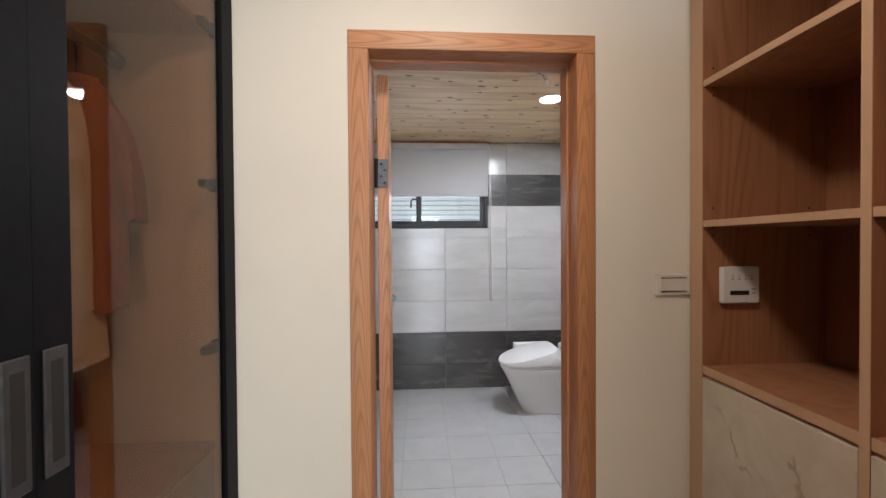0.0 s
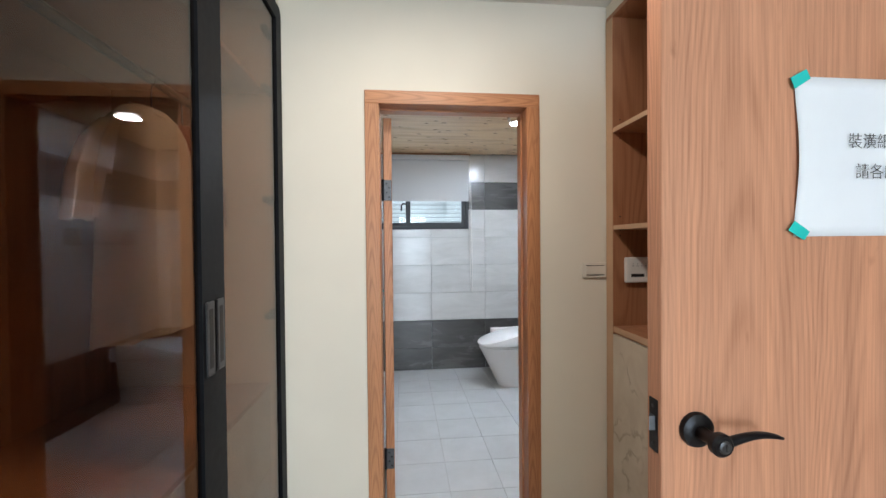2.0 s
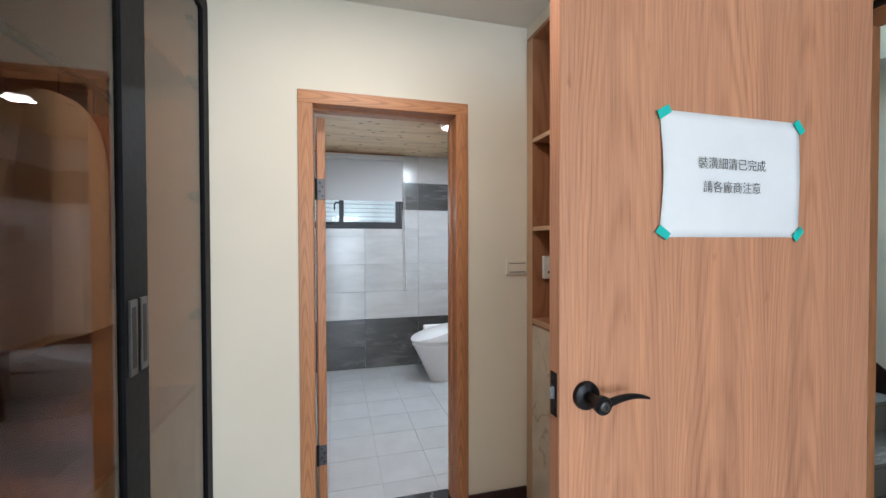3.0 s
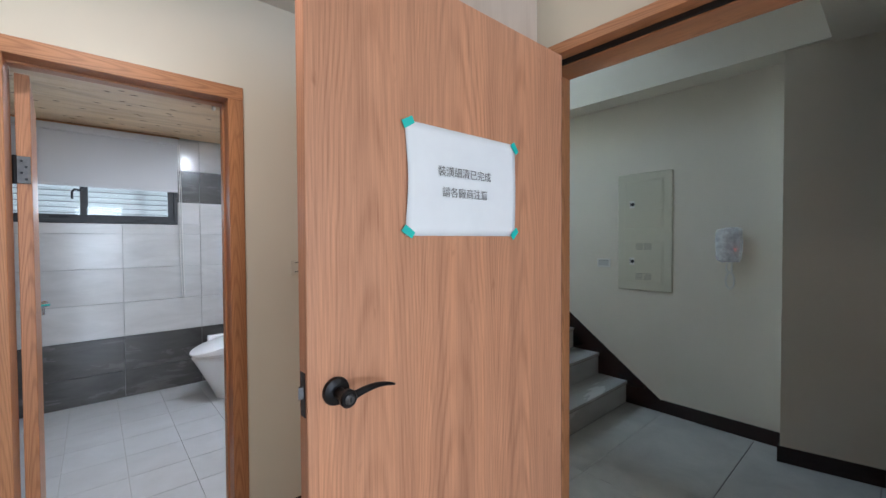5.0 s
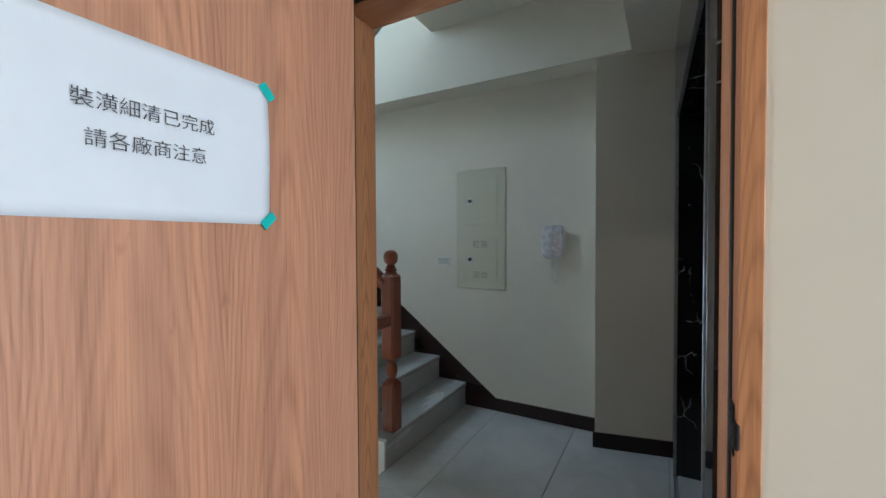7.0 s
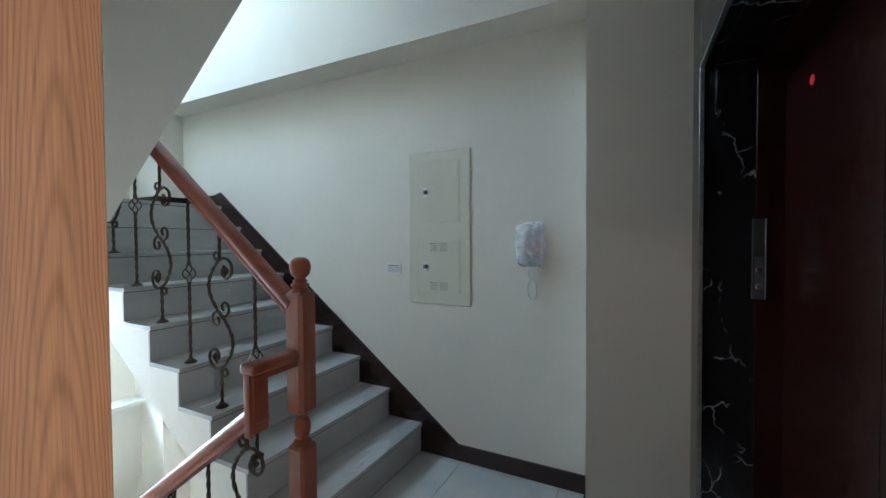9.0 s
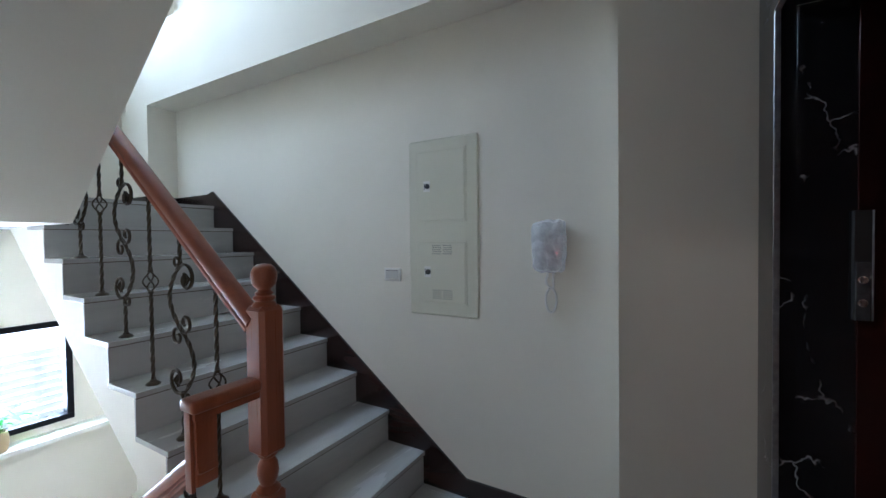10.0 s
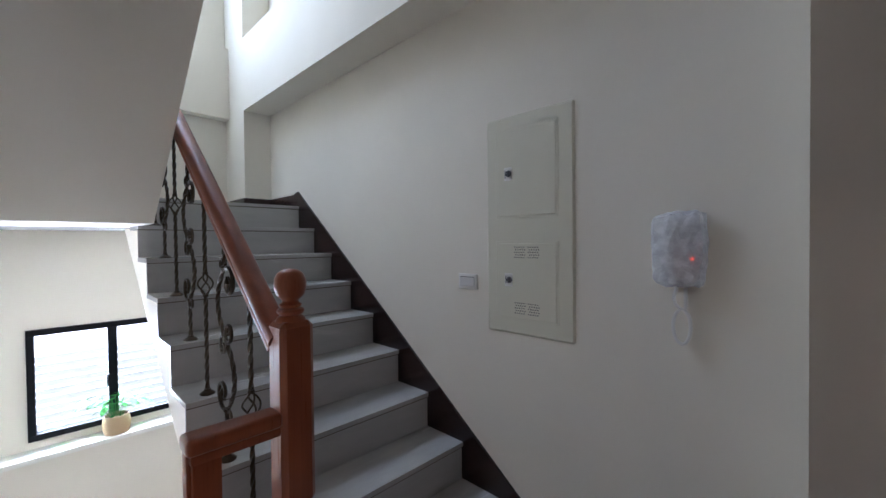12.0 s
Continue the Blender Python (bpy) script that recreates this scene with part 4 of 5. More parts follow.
def toilet():
    t = thing("toilet", (1.22, 3.285, FB), "white ceramic toilet with a bidet seat", "toilet")
    cy = 3.285

    def loft(rows, name, material, label="", n=28):
        """Rows of (z, x_front, x_back, half_width): egg-shaped sections with a blunt back."""
        bm = bmesh.new()
        rings = []
        for z, xf, xb, hw in rows:
            ring = []
            c = xf + (xb - xf) * 0.42
            for i in range(n):
                a = 2 * math.pi * i / n
                ca, sa = math.cos(a), math.sin(a)
                if ca < 0:
                    x = c + ca * (c - xf)
                    y = hw * sa
                else:
                    x = c + (xb - c) * (abs(ca) ** 0.35)
                    y = hw * (1 if sa > 0 else -1) * abs(sa) ** 0.6
                ring.append(bm.verts.new((x, cy + y, z)))
            rings.append(ring)
        for a, b in zip(rings, rings[1:]):
            for i in range(n):
                bm.faces.new((a[i], a[(i + 1) % n], b[(i + 1) % n], b[i]))
        bm.faces.new(rings[-1])
        bm.faces.new(list(reversed(rings[0])))
        bmesh.ops.recalc_face_normals(bm, faces=bm.faces)
        return part(name, bm, material, t, label, True)
    f = FB
    loft([(f, 1.045, 1.552, 0.100), (f + 0.02, 1.036, 1.552, 0.106), (f + 0.16, 0.972, 1.552, 0.124), (f + 0.26, 0.924, 1.552, 0.150), (f + 0.325, 0.890, 1.552, 0.172), (f + 0.362, 0.868, 1.552, 0.186), (f + 0.376, 0.872, 1.552, 0.184)], "bowl", M["ceramic"])
    loft([(f + 0.377, 0.880, 1.36, 0.176), (f + 0.381, 0.872, 1.36, 0.182), (f + 0.391, 0.872, 1.36, 0.182)], "seat", M["ceramic"])
    lid = loft([(f + 0.394, 0.862, 1.30, 0.190), (f + 0.3965, 0.857, 1.305, 0.193), (f + 0.405, 0.857, 1.305, 0.193), (f + 0.4085, 0.859, 1.303, 0.191), (f + 0.410, 0.866, 1.298, 0.186)], "lid", M["ceramic"], "wedge-shaped lid of the bidet seat", 40)
    for v in lid.data.vertices:
        grow = min(1.0, (v.co.z - f - 0.394) / 0.011)
        v.co.z += max(0.0, v.co.x - 0.862) * (0.01 + 0.25 * grow)
    part("bidet_unit", bm_box((1.20, cy - 0.185, f + 0.394), (1.50, cy + 0.185, f + 0.452), 0.016, seg=3), M["ceramic"], t, "rear housing of the bidet seat", True)
    part("control_arm", bm_box((1.03, cy + 0.196, f + 0.40), (1.34, cy + 0.262, f + 0.49), 0.014, seg=3), M["ceramic"], t, "side control arm of the bidet seat", True)
    part("tank", bm_box((1.40, cy - 0.185, f + 0.38), (1.552, cy + 0.185, f + 0.50), 0.025, seg=3), M["ceramic"], t, "", True)


def towel_rail():
    t = thing("towel_rail", (1.50, 3.05, 1.48), "double chrome towel rail on the tiled bathroom wall", "towel rail")
    for x, z in ((1.47, 1.535), (1.50, 1.434)):
        part("bar", bm_tube([(x, 2.70, z), (x, 3.34, z)], 0.009, 10), M["chrome"], t, "", True)
    for y in (2.72, 3.32):
        part("bracket", bm_box((1.46, y - 0.012, 1.42), (1.559, y + 0.012, 1.55), 0.004), M["chrome"], t)


def bath_lamp():
    t = thing("ceiling_downlight", (1.08, 2.675, BC), "round white recessed downlight glowing in the pine ceiling", "downlight")
    part("rim", bm_lathe([(0.074, 0.0), (0.076, -0.004), (0.070, -0.008), (0.066, -0.006)], (1.08, 2.675, BC), 32), M["plastic"], t, "", True)
    part("diffuser", bm_lathe([(0.066, -0.0065), (0.064, -0.010), (0.04, -0.013), (0.002, -0.014)], (1.08, 2.675, BC), 32), M["lamp"], t, "bright white diffuser", True)


def mixer():
    t = thing("wall_tap", (-0.02, BY - 0.05, 0.93), "chrome wall tap with a blue mark on the bathroom tiles", "tap")
    part("rose", bm_lathe([(0.026, BY), (0.026, BY - 0.006), (0.015, BY - 0.012)], (-0.02, 0, 0.93), 20, axis="y"), M["chrome"], t, "", True)
    part("body", bm_lathe([(0.012, BY - 0.006), (0.013, BY - 0.06), (0.02, BY - 0.065), (0.02, BY - 0.085), (0.012, BY - 0.09)], (-0.02, 0, 0.93), 20, axis="y"), M["chrome"], t, "", True)
    part("spout", bm_tube([(-0.02, BY - 0.055, 0.925), (-0.02, BY - 0.06, 0.88), (-0.02, BY - 0.07, 0.855)], 0.009, 10), M["chrome"], t, "", True)
    part("handle", bm_box((-0.06, BY - 0.095, 0.925), (0.02, BY - 0.082, 0.939), 0.004), M["tape"], t, "blue-green tap handle")


def hook_pipe():
    t = thing("curved_pipe", (0.69, 1.75, BC), "short curved chrome pipe hanging from the pine ceiling", "pipe")
    part("conduit", bm_tube([(0.655, 1.75, BC + 0.002), (0.655, 1.75, 2.20), (0.662, 1.75, 2.155), (0.685, 1.75, 2.132), (0.715, 1.75, 2.128), (0.738, 1.75, 2.116), (0.749, 1.75, 2.100), (0.753, 1.75, 2.088)], 0.0075, 10), M["chrome"], t, "", True)
    part("tip", bm_lathe([(0.009, 0.006), (0.009, -0.006), (0.004, -0.010)], (0.753, 1.75, 2.086), 10), M["plastic"], t)


bath_window()
slat_screen()
roller_blind()
toilet()
towel_rail()
bath_lamp()
mixer()
hook_pipe()

# ---- stairwell structure ----
ZB, ZT = -2.6, 6.2
SL = 0.172           # thickness of the flights and slabs
ZH = 9 * RISE        # half landing
YH = NOSE + 8 * RUN
structure("floor_landing", [((XS, -0.60, -0.26), (XE, NOSE - 0.03, -0.008)), ((2.58, NOSE - 0.03, -0.26), (XE, NOSE + 0.02, -0.008))], M["grout_dark"], "grouted bed of the landing's pale floor tiles", "floor")
structure("threshold_entrance", [((WE - 0.012, -0.60, -0.26), (XS + 0.001, 0.37, -0.002))], M["tread"], "pale stone threshold of the stair doorway", "threshold")
structure("wall_stair_east", [((XE, -0.60, ZB), (XE + 0.15, 4.2, ZT))], M["stair_wall"], "off-white painted stairwell wall with the electric panel", "wall")
structure("wall_stair_west", [((XS - 0.001, WN + 0.12, ZB), (XS + 0.012, 4.2, ZT)), ((XS - 0.001, -0.62, CE + 0.16), (XS + 0.012, WN + 0.12, ZT)),
                              ((XS, 0.379, -0.3), (XS + 0.012, WN + 0.12, CE + 0.16)), ((XS, -0.6, 2.11), (XS + 0.012, 0.379, CE + 0.16))],
          M["stair_wall"], "off-white painted stairwell wall beside the bathroom", "wall")
NY = 4.05            # north wall of the stairwell
LW = (2.15, 3.12, 0.0, 0.79)       # stair window
structure("wall_stair_north", [
    ((XS, NY, ZB), (XE, NY + 0.18, LW[2] - 0.02)), ((XS, NY, LW[3]), (XE, NY + 0.18, 3.35)), ((XS, NY, 4.75), (XE, NY + 0.18, ZT)),
    ((XS, NY, LW[2] - 0.02), (LW[0], NY + 0.18, LW[3])), ((LW[1], NY, LW[2] - 0.02), (XE, NY + 0.18, LW[3])),
    ((XS, NY, 3.35), (LW[0], NY + 0.18, 4.75)), ((LW[1], NY, 3.35), (XE, NY + 0.18, 4.75))],
    M["stair_wall"], "off-white painted end wall of the stairwell with windows", "wall")
structure("ceiling_stairwell", [((XS, -0.6, ZT - 0.2), (XE, 4.2, ZT))], M["white"], "white ceiling high above the stairs", "ceiling")
structure("beam_east", [((3.514, -0.30, 2.572), (XE, 3.587, 3.20))], M["stair_wall"], "off-white plastered beam along the stairwell wall", "beam")
structure("column_stair", [((3.514, 3.587, ZB), (XE, NY, ZT - 0.2))], M["stair_wall"], "off-white plastered corner column", "column")
structure("beam_north", [((XS + 0.012, 3.95, 2.575), (3.514, NY, 3.23)), ((XS + 0.012, 3.95, 2.575 - FLOOR_H), (3.514, NY, 3.295 - FLOOR_H))], M["stair_wall"], "off-white plastered beam under the stair window", "beam")
structure("window_sill", [((XS + 0.012, 3.86, 3.295 - FLOOR_H), (3.514, NY + 0.10, 3.295 - FLOOR_H + 0.035))], M["white"], "white sill under the stair window", "sill")
CX0, CX1, CYN = 3.525, 3.642, -0.072   # askew face of the landing column
solo("column_landing", bm_poly([(CX0, CYN, -0.26), (XE, CYN, -0.26), (XE, -0.60, -0.26), (CX1, -0.60, -0.26)], (0, 0, 3.31)), M["stair_wall"], "off-white plastered column beside the lift", "column", "structure")
structure("ceiling_landing", [((XS + 0.012, -0.60, 3.05), (XE, 1.17, FLOOR_H)), ((XS + 0.012, -0.60, 2.562), (3.66, -0.285, 3.045))], M["stair_wall"], "off-white painted ceiling and beam over the landing", "ceiling")
# unseen wall, added only to stop sunlight entering over the landing
structure("wall_stair_south", [((XS - 0.001, -0.74, 3.4), (XE + 0.15, -0.60, ZT))], M["stair_wall"], "unseen off-white wall added above the landing to keep the sun out", "wall")
structure("wall_behind_lift", [((XS, -2.1, -0.3), (XE + 0.15, -2.0, 3.4)), ((XE, -2.0, -0.3), (XE + 0.15, -0.60, 3.4)), ((XS + 0.012, -2.0, 2.60), (XE, -0.60, 3.4))],
          M["stair_wall"], "plain walls closing the lift shaft", "wall")


def flight_bm(x0, x1, up, y_first, z_base, n):
    """Solid concrete flight under the steps, its flank plastered. up: +1 climbs north, -1 climbs south."""
    pts = []
    for k in range(n):
        y = y_first + up * RUN * k
        pts.append((y + up * 0.02, z_base + RISE * k - 0.001 * k))
        pts.append((y + up * 0.02, z_base + RISE * (k + 1) - 0.026))
    ye = y_first + up * (RUN * (n - 1) + 0.02)
    pts.append((ye + up * 0.075, z_base + RISE * n - 0.026))
    pts.append((ye + up * 0.075, z_base + RISE * n - SL - 0.021))
    pts.append((y_first + up * 2.49, z_base + RISE * n - SL - 0.021))
    pts.append((y_first + up * 0.24, z_base - 0.06))
    pts.append((y_first + up * 0.02, z_base - 0.06))
    return bm_poly([(x0, y, z) for y, z in pts], (x1 - x0, 0, 0))


def flight(name, x0, x1, up, y_first, z_base, n, label, over_l, over_r):
    t = thing(name, ((x0 + x1) / 2, y_first, z_base), label, "stairs", kind="structure")
    part("flight_body", flight_bm(x0, x1, up, y_first, z_base, n), M["stair_wall"], t, "off-white plastered flank and soffit")
    for k in range(1, n + 1):
        y = y_first + up * RUN * (k - 1)
        lo, hi = sorted((y, y + up * (RUN + 0.018)))
        if k < n:
            part("tread", bm_box((x0 - over_l, lo, z_base + RISE * k - 0.024), (x1 + over_r, hi, z_base + RISE * k), 0.003, seg=2), M["tread"], t)
        else:
            part("tread", bm_box((x0 - over_l, min(y, y + up * 0.12), z_base + RISE * k - 0.024), (x1 + over_r, max(y, y + up * 0.12), z_base + RISE * k), 0.003, seg=2), M["tread"], t)
        a, b = sorted((y + up * 0.004, y + up * 0.02))
        part("joint", bm_box((x0 - over_l + 0.003, a, z_base + RISE * k - 0.0285), (x1 + over_r, b, z_base + RISE * k - 0.0245)), M["joint"], t, "brown joint under the nosing")
        a, b = sorted((y + up * 0.010, y + up * 0.02))
        part("riser", bm_box((x0 - over_l + 0.002, a, z_base + RISE * (k - 1) + 0.001), (x1 + over_r, b, z_base + RISE * k - 0.029)), M["tread"], t)
    return t


flight("stairs_up", XI, XE - 0.012, 1, NOSE, 0.0, 9, "pale stone stair flight climbing to the half landing", 0.027, 0.0)
structure("half_landing", [((XS + 0.012, YH + 0.10, ZH - SL - 0.02), (XE, 3.587, ZH - 0.001)), ((XS + 0.012, 3.587, ZH - SL - 0.02), (3.514, 3.95, ZH - 0.001))], M["tread"], "pale stone half landing above the stairs", "landing")
structure("half_landing_lower", [((XS + 0.012, YH - 0.02, -ZH - 0.17), (XE, 3.95, -ZH))], M["tread"], "pale stone half landing below", "landing")


def upper_flight():
    """Flight that climbs back south over the lower one: steps above, smooth soffit below."""
    pts = [(2.45, ZH - 0.193), (YH + 0.10, ZH - 0.193), (YH + 0.10, ZH)]
    y = YH + 0.02
    for k in range(9):
        pts.append((y - RUN * k, ZH + RISE * k))
        pts.append((y - RUN * k, ZH + RISE * (k + 1)))
    pts.append((0.98, ZH + RISE * 9))
    pts.append((0.98, 3.05))
    pts.append((2.45 - (3.05 - ZH + 0.193) / 0.79, 3.05))
    bm = bm_poly([(XS + 0.012, a, b) for a, b in pts], (XI - XS - 0.012, 0, 0))
    return solo("stairs_upper", bm, M["stair_wall"], "off-white plastered soffit of the flight overhead", "stairs", "structure")


upper_flight()


def lower_flight():
    pts = [(NOSE - 0.03, -0.03)]
    for k in range(1, 9):
        pts.append((NOSE - 0.03 + RUN * (k - 1), -RISE * k))
        pts.append((NOSE - 0.03 + RUN * k, -RISE * k))
    pts.append((NOSE - 0.03 + RUN * 8, -ZH))
    pts.append((NOSE - 0.03 + RUN * 8, -ZH - 0.2))
    pts.append((NOSE - 0.03, -0.26))
    bm = bm_poly([(XS + 0.012, a, b) for a, b in pts], (2.575 - XS - 0.012, 0, 0))
    t = thing("stairs_down", (2.15, NOSE, -0.1), "pale stone stair flight going down beside the newel", "stairs", kind="structure")
    part("flight_body", bm, M["stair_wall"], t)
    for k in range(1, 9):
        y = NOSE - 0.03 + RUN * (k - 1)
        part("tread", bm_box((XS + 0.013, y + 0.004, -RISE * k), (2.59, y + RUN + 0.02, -RISE * k + 0.022), 0.003), M["tread"], t)


lower_flight()


def skirtings():
    t = thing("skirting_stairs", (XE - 0.01, 1.5, 0.0), "dark brown stone skirting along landing and stairs", "skirting", kind="structure")
    x0, x1 = XE - 0.012, XE + 0.001
    y_a = 0.719
    y_t = y_a + (1.827 - 0.10) / 0.745
    pts = [(-0.068, 0.0), (NOSE + 0.02, 0.0)]
    for k in range(9):
        pts.append((NOSE + 0.02 + RUN * k, RISE * (k + 1) - 0.02))
        if k < 8:
            pts.append((NOSE + 0.02 + RUN * (k + 1), RISE * (k + 1) - 0.02))
    pts += [(3.587, ZH), (3.587, ZH + 0.10), (y_t + 0.08, ZH + 0.10), (y_t, 1.827), (y_a, 0.10), (-0.068, 0.10)]
    part("stringer", bm_poly([(x0 - 0.002, a, b) for a, b in pts], (0.014, 0, 0)), M["skirt"], t)
    part("board", bm_poly([(CX0 - 0.012, CYN + 0.012, 0.0), (CX0, CYN, 0.0), (CX1, -0.60, 0.0), (CX1 - 0.012, -0.60, 0.0)], (0, 0, 0.10)), M["skirt"], t)
    part("board", bm_box((CX0 + 0.001, CYN, 0.0), (XE - 0.014, CYN + 0.012, 0.10), 0.001), M["skirt"], t)
    part("board", bm_box((3.502, 3.575, ZH), (XE - 0.014, 3.586, ZH + 0.10), 0.001), M["skirt"], t)
    part("board", bm_box((3.502, 3.586, ZH), (3.513, 3.95, ZH + 0.10), 0.001), M["skirt"], t)


skirtings()

# ---- lift ----


def lift():
    """The lift front lies a little askew to the landing."""
    t = thing("lift_front", (3.5, -0.525, 0.0), "black veined marble lift surround with silver edge trim", "lift surround", kind="structure")
    rot = pose(3.5, -0.525, 0, 0, 0, 1.54)

    def put(nm, lo, hi, material, parent=t, label="", bev=0.001):
        bm = bm_box(lo, hi, bev)
        bm.transform(rot)
        return part(nm, bm, material, parent, label)
    # local x runs west as negative, y is negative into the shaft
    xf, xn, zt = -0.105, -1.56, 2.085
    bmr = M["black_marble"]
    put("side_panel", (xf, -0.05, 0), (0.16, 0.0, 2.60), bmr)
    put("side_panel", (-1.735, -0.05, 0), (xn, 0.0, 2.60), bmr)
    put("head_panel", (xn, -0.05, zt), (xf, 0.0, 2.60), bmr)
    put("reveal", (xf, -0.26, 0), (xf + 0.03, -0.05, zt), bmr)
    put("reveal", (xn - 0.03, -0.26, 0), (xn, -0.05, zt), bmr)
    put("reveal_head", (xn, -0.26, zt), (xf, -0.05, zt + 0.03), bmr)
    put("edge_trim", (xf - 0.003, -0.012, 0), (xf + 0.003, 0.004, zt), M["silver"])
    put("edge_trim", (xn - 0.003, -0.012, 0), (xn + 0.003, 0.004, zt), M["silver"])
    put("edge_trim", (xn, -0.012, zt - 0.003), (xf, 0.004, zt + 0.003), M["silver"])
    put("skirting", (-1.735, 0.0, 0), (xn - 0.008, 0.010, 0.10), M["skirt"])
    d = thing("lift_door", (2.75, -0.80, 0.0), "dark brown steel lift door with a jamb frame", "lift door")
    put("frame", (xf - 0.012, -0.30, 0), (xf, -0.182, zt), M["lift"], d)
    put("frame", (xn, -0.30, 0), (xn + 0.012, -0.182, zt), M["lift"], d)
    put("frame_head", (xn + 0.035, -0.30, zt - 0.035), (xf - 0.035, -0.19, zt), M["lift"], d)
    put("panel", (xn + 0.035, -0.30, 0.01), (-0.775, -0.27, zt - 0.035), M["lift"], d)
    put("panel", (-0.770, -0.30, 0.01), (xf - 0.012, -0.27, zt - 0.035), M["lift"], d)
    put("threshold", (xn, -0.30, 0.0), (xf, -0.02, 0.009), M["tread"], d, "pale stone lift threshold")
    # added plate and glowing spot where the steel door mirrors something red
    ind = thing("lift_indicator", (2.6, -0.80, 2.0), "small glowing red spot added as a reflection in the lift door", "indicator")
    put("display", (-0.385, -0.2715, 1.83), (-0.325, -0.2695, 1.95), M["lift"], ind)
    dot = bm_lathe([(0.017, -0.2697), (0.015, -0.2680), (0.004, -0.2672)], (-0.354, 0, 1.90), 20, axis="y")
    dot.transform(rot)
    part("lamp", dot, M["red_reflection"], ind, "dim glowing spot in place of a red reflection", True)
    b = thing("lift_call_panel", (3.38, -0.70, 1.3), "narrow dark call panel with two round buttons and silver edge", "call panel")
    put("plate", (xf - 0.020, -0.209, 1.16), (xf - 0.0, -0.172, 1.47), M["dark"], b)
    put("edge", (xf - 0.022, -0.213, 1.16), (xf - 0.012, -0.209, 1.47), M["silver"], b, "silver edge")
    put("face", (xf - 0.0215, -0.206, 1.16), (xf - 0.0195, -0.175, 1.325), M["steel"], b)
    for z in (1.21, 1.275):
        bm = bm_lathe([(0.011, -0.0215), (0.011, -0.025), (0.007, -0.0265)], (xf, -0.190, z), 16, axis="x")
        bm.transform(rot)
        part("button", bm, M["chrome"], b, "round steel button", True)


lift()

# ---- things on the landing wall ----


def electric_panel():
    t = thing("electric_panel", (XE, 0.85, 1.47), "grey-green enamelled electric panel with two doors in the wall", "electric panel")
    x = XE
    y0, y1, z0, z1 = 0.628, 1.072, 0.978, 1.966
    bm = bm_box((x - 0.010, y0, z0), (x + 0.01, y1, z1), 0.0092)
    part("frame", bm, M["cabinet_paint"], t)
    for z_a, z_b, vent in ((1.512, 1.896, False), (1.054, 1.389, True)):
        part("recess", bm_box((x - 0.0120, 0.697, z_a - 0.012), (x - 0.0095, 1.017, z_b + 0.012), 0.0022), M["cabinet_paint"], t, "raised lip round the door")
        d = part("door", bm_box((x - 0.0145, 0.708, z_a), (x - 0.010, 1.005, z_b), 0.0022), M["cabinet_paint"], t, "enamelled panel door")
        zc = (z_a + z_b) / 2 + (0.002 if vent else 0.0)
        k = part("lock", bm_box((x - 0.0175, 0.925, zc - 0.030), (x - 0.014, 0.967, zc + 0.030), 0.001), M["plastic"], d, "bright lock plate")
        part("knob", bm_lathe([(0.015, -0.0165), (0.015, -0.023), (0.011, -0.025)], (x, 0.940, zc), 16, axis="x"), M["steel"], k, "", True)
        part("slot", bm_box((x - 0.0257, 0.934, zc - 0.010), (x - 0.0245, 0.941, zc + 0.010)), M["dark"], k)
        part("slot", bm_box((x - 0.0182, 0.958, zc - 0.018), (x - 0.0170, 0.962, zc + 0.018)), M["dark"], k)
        if vent:
            for zz in (z_b - 0.04, z_a + 0.045):
                hb = bmesh.new()
                for side in (0, 1):
                    for r in range(5):
                        for c in range(5):
                            yy = 0.912 - side * 0.070 - c * 0.0115 - (0.0058 if r % 2 else 0)
                            bm_lathe([(0.0031, -0.0140), (0.0031, -0.0152)], (x, yy, zz + 0.023 - r * 0.0115), 6, hb, "x")
                part("vent_holes", hb, M["dark"], d, "rows of small vent holes")
    # the whole front stands only a few millimetres proud of the plaster
    flat = pose(x, 0, 0) @ Matrix.Diagonal((0.8, 1, 1, 1)) @ pose(-x, 0, 0)
    for o in t.children_recursive:
        o.data.transform(flat)


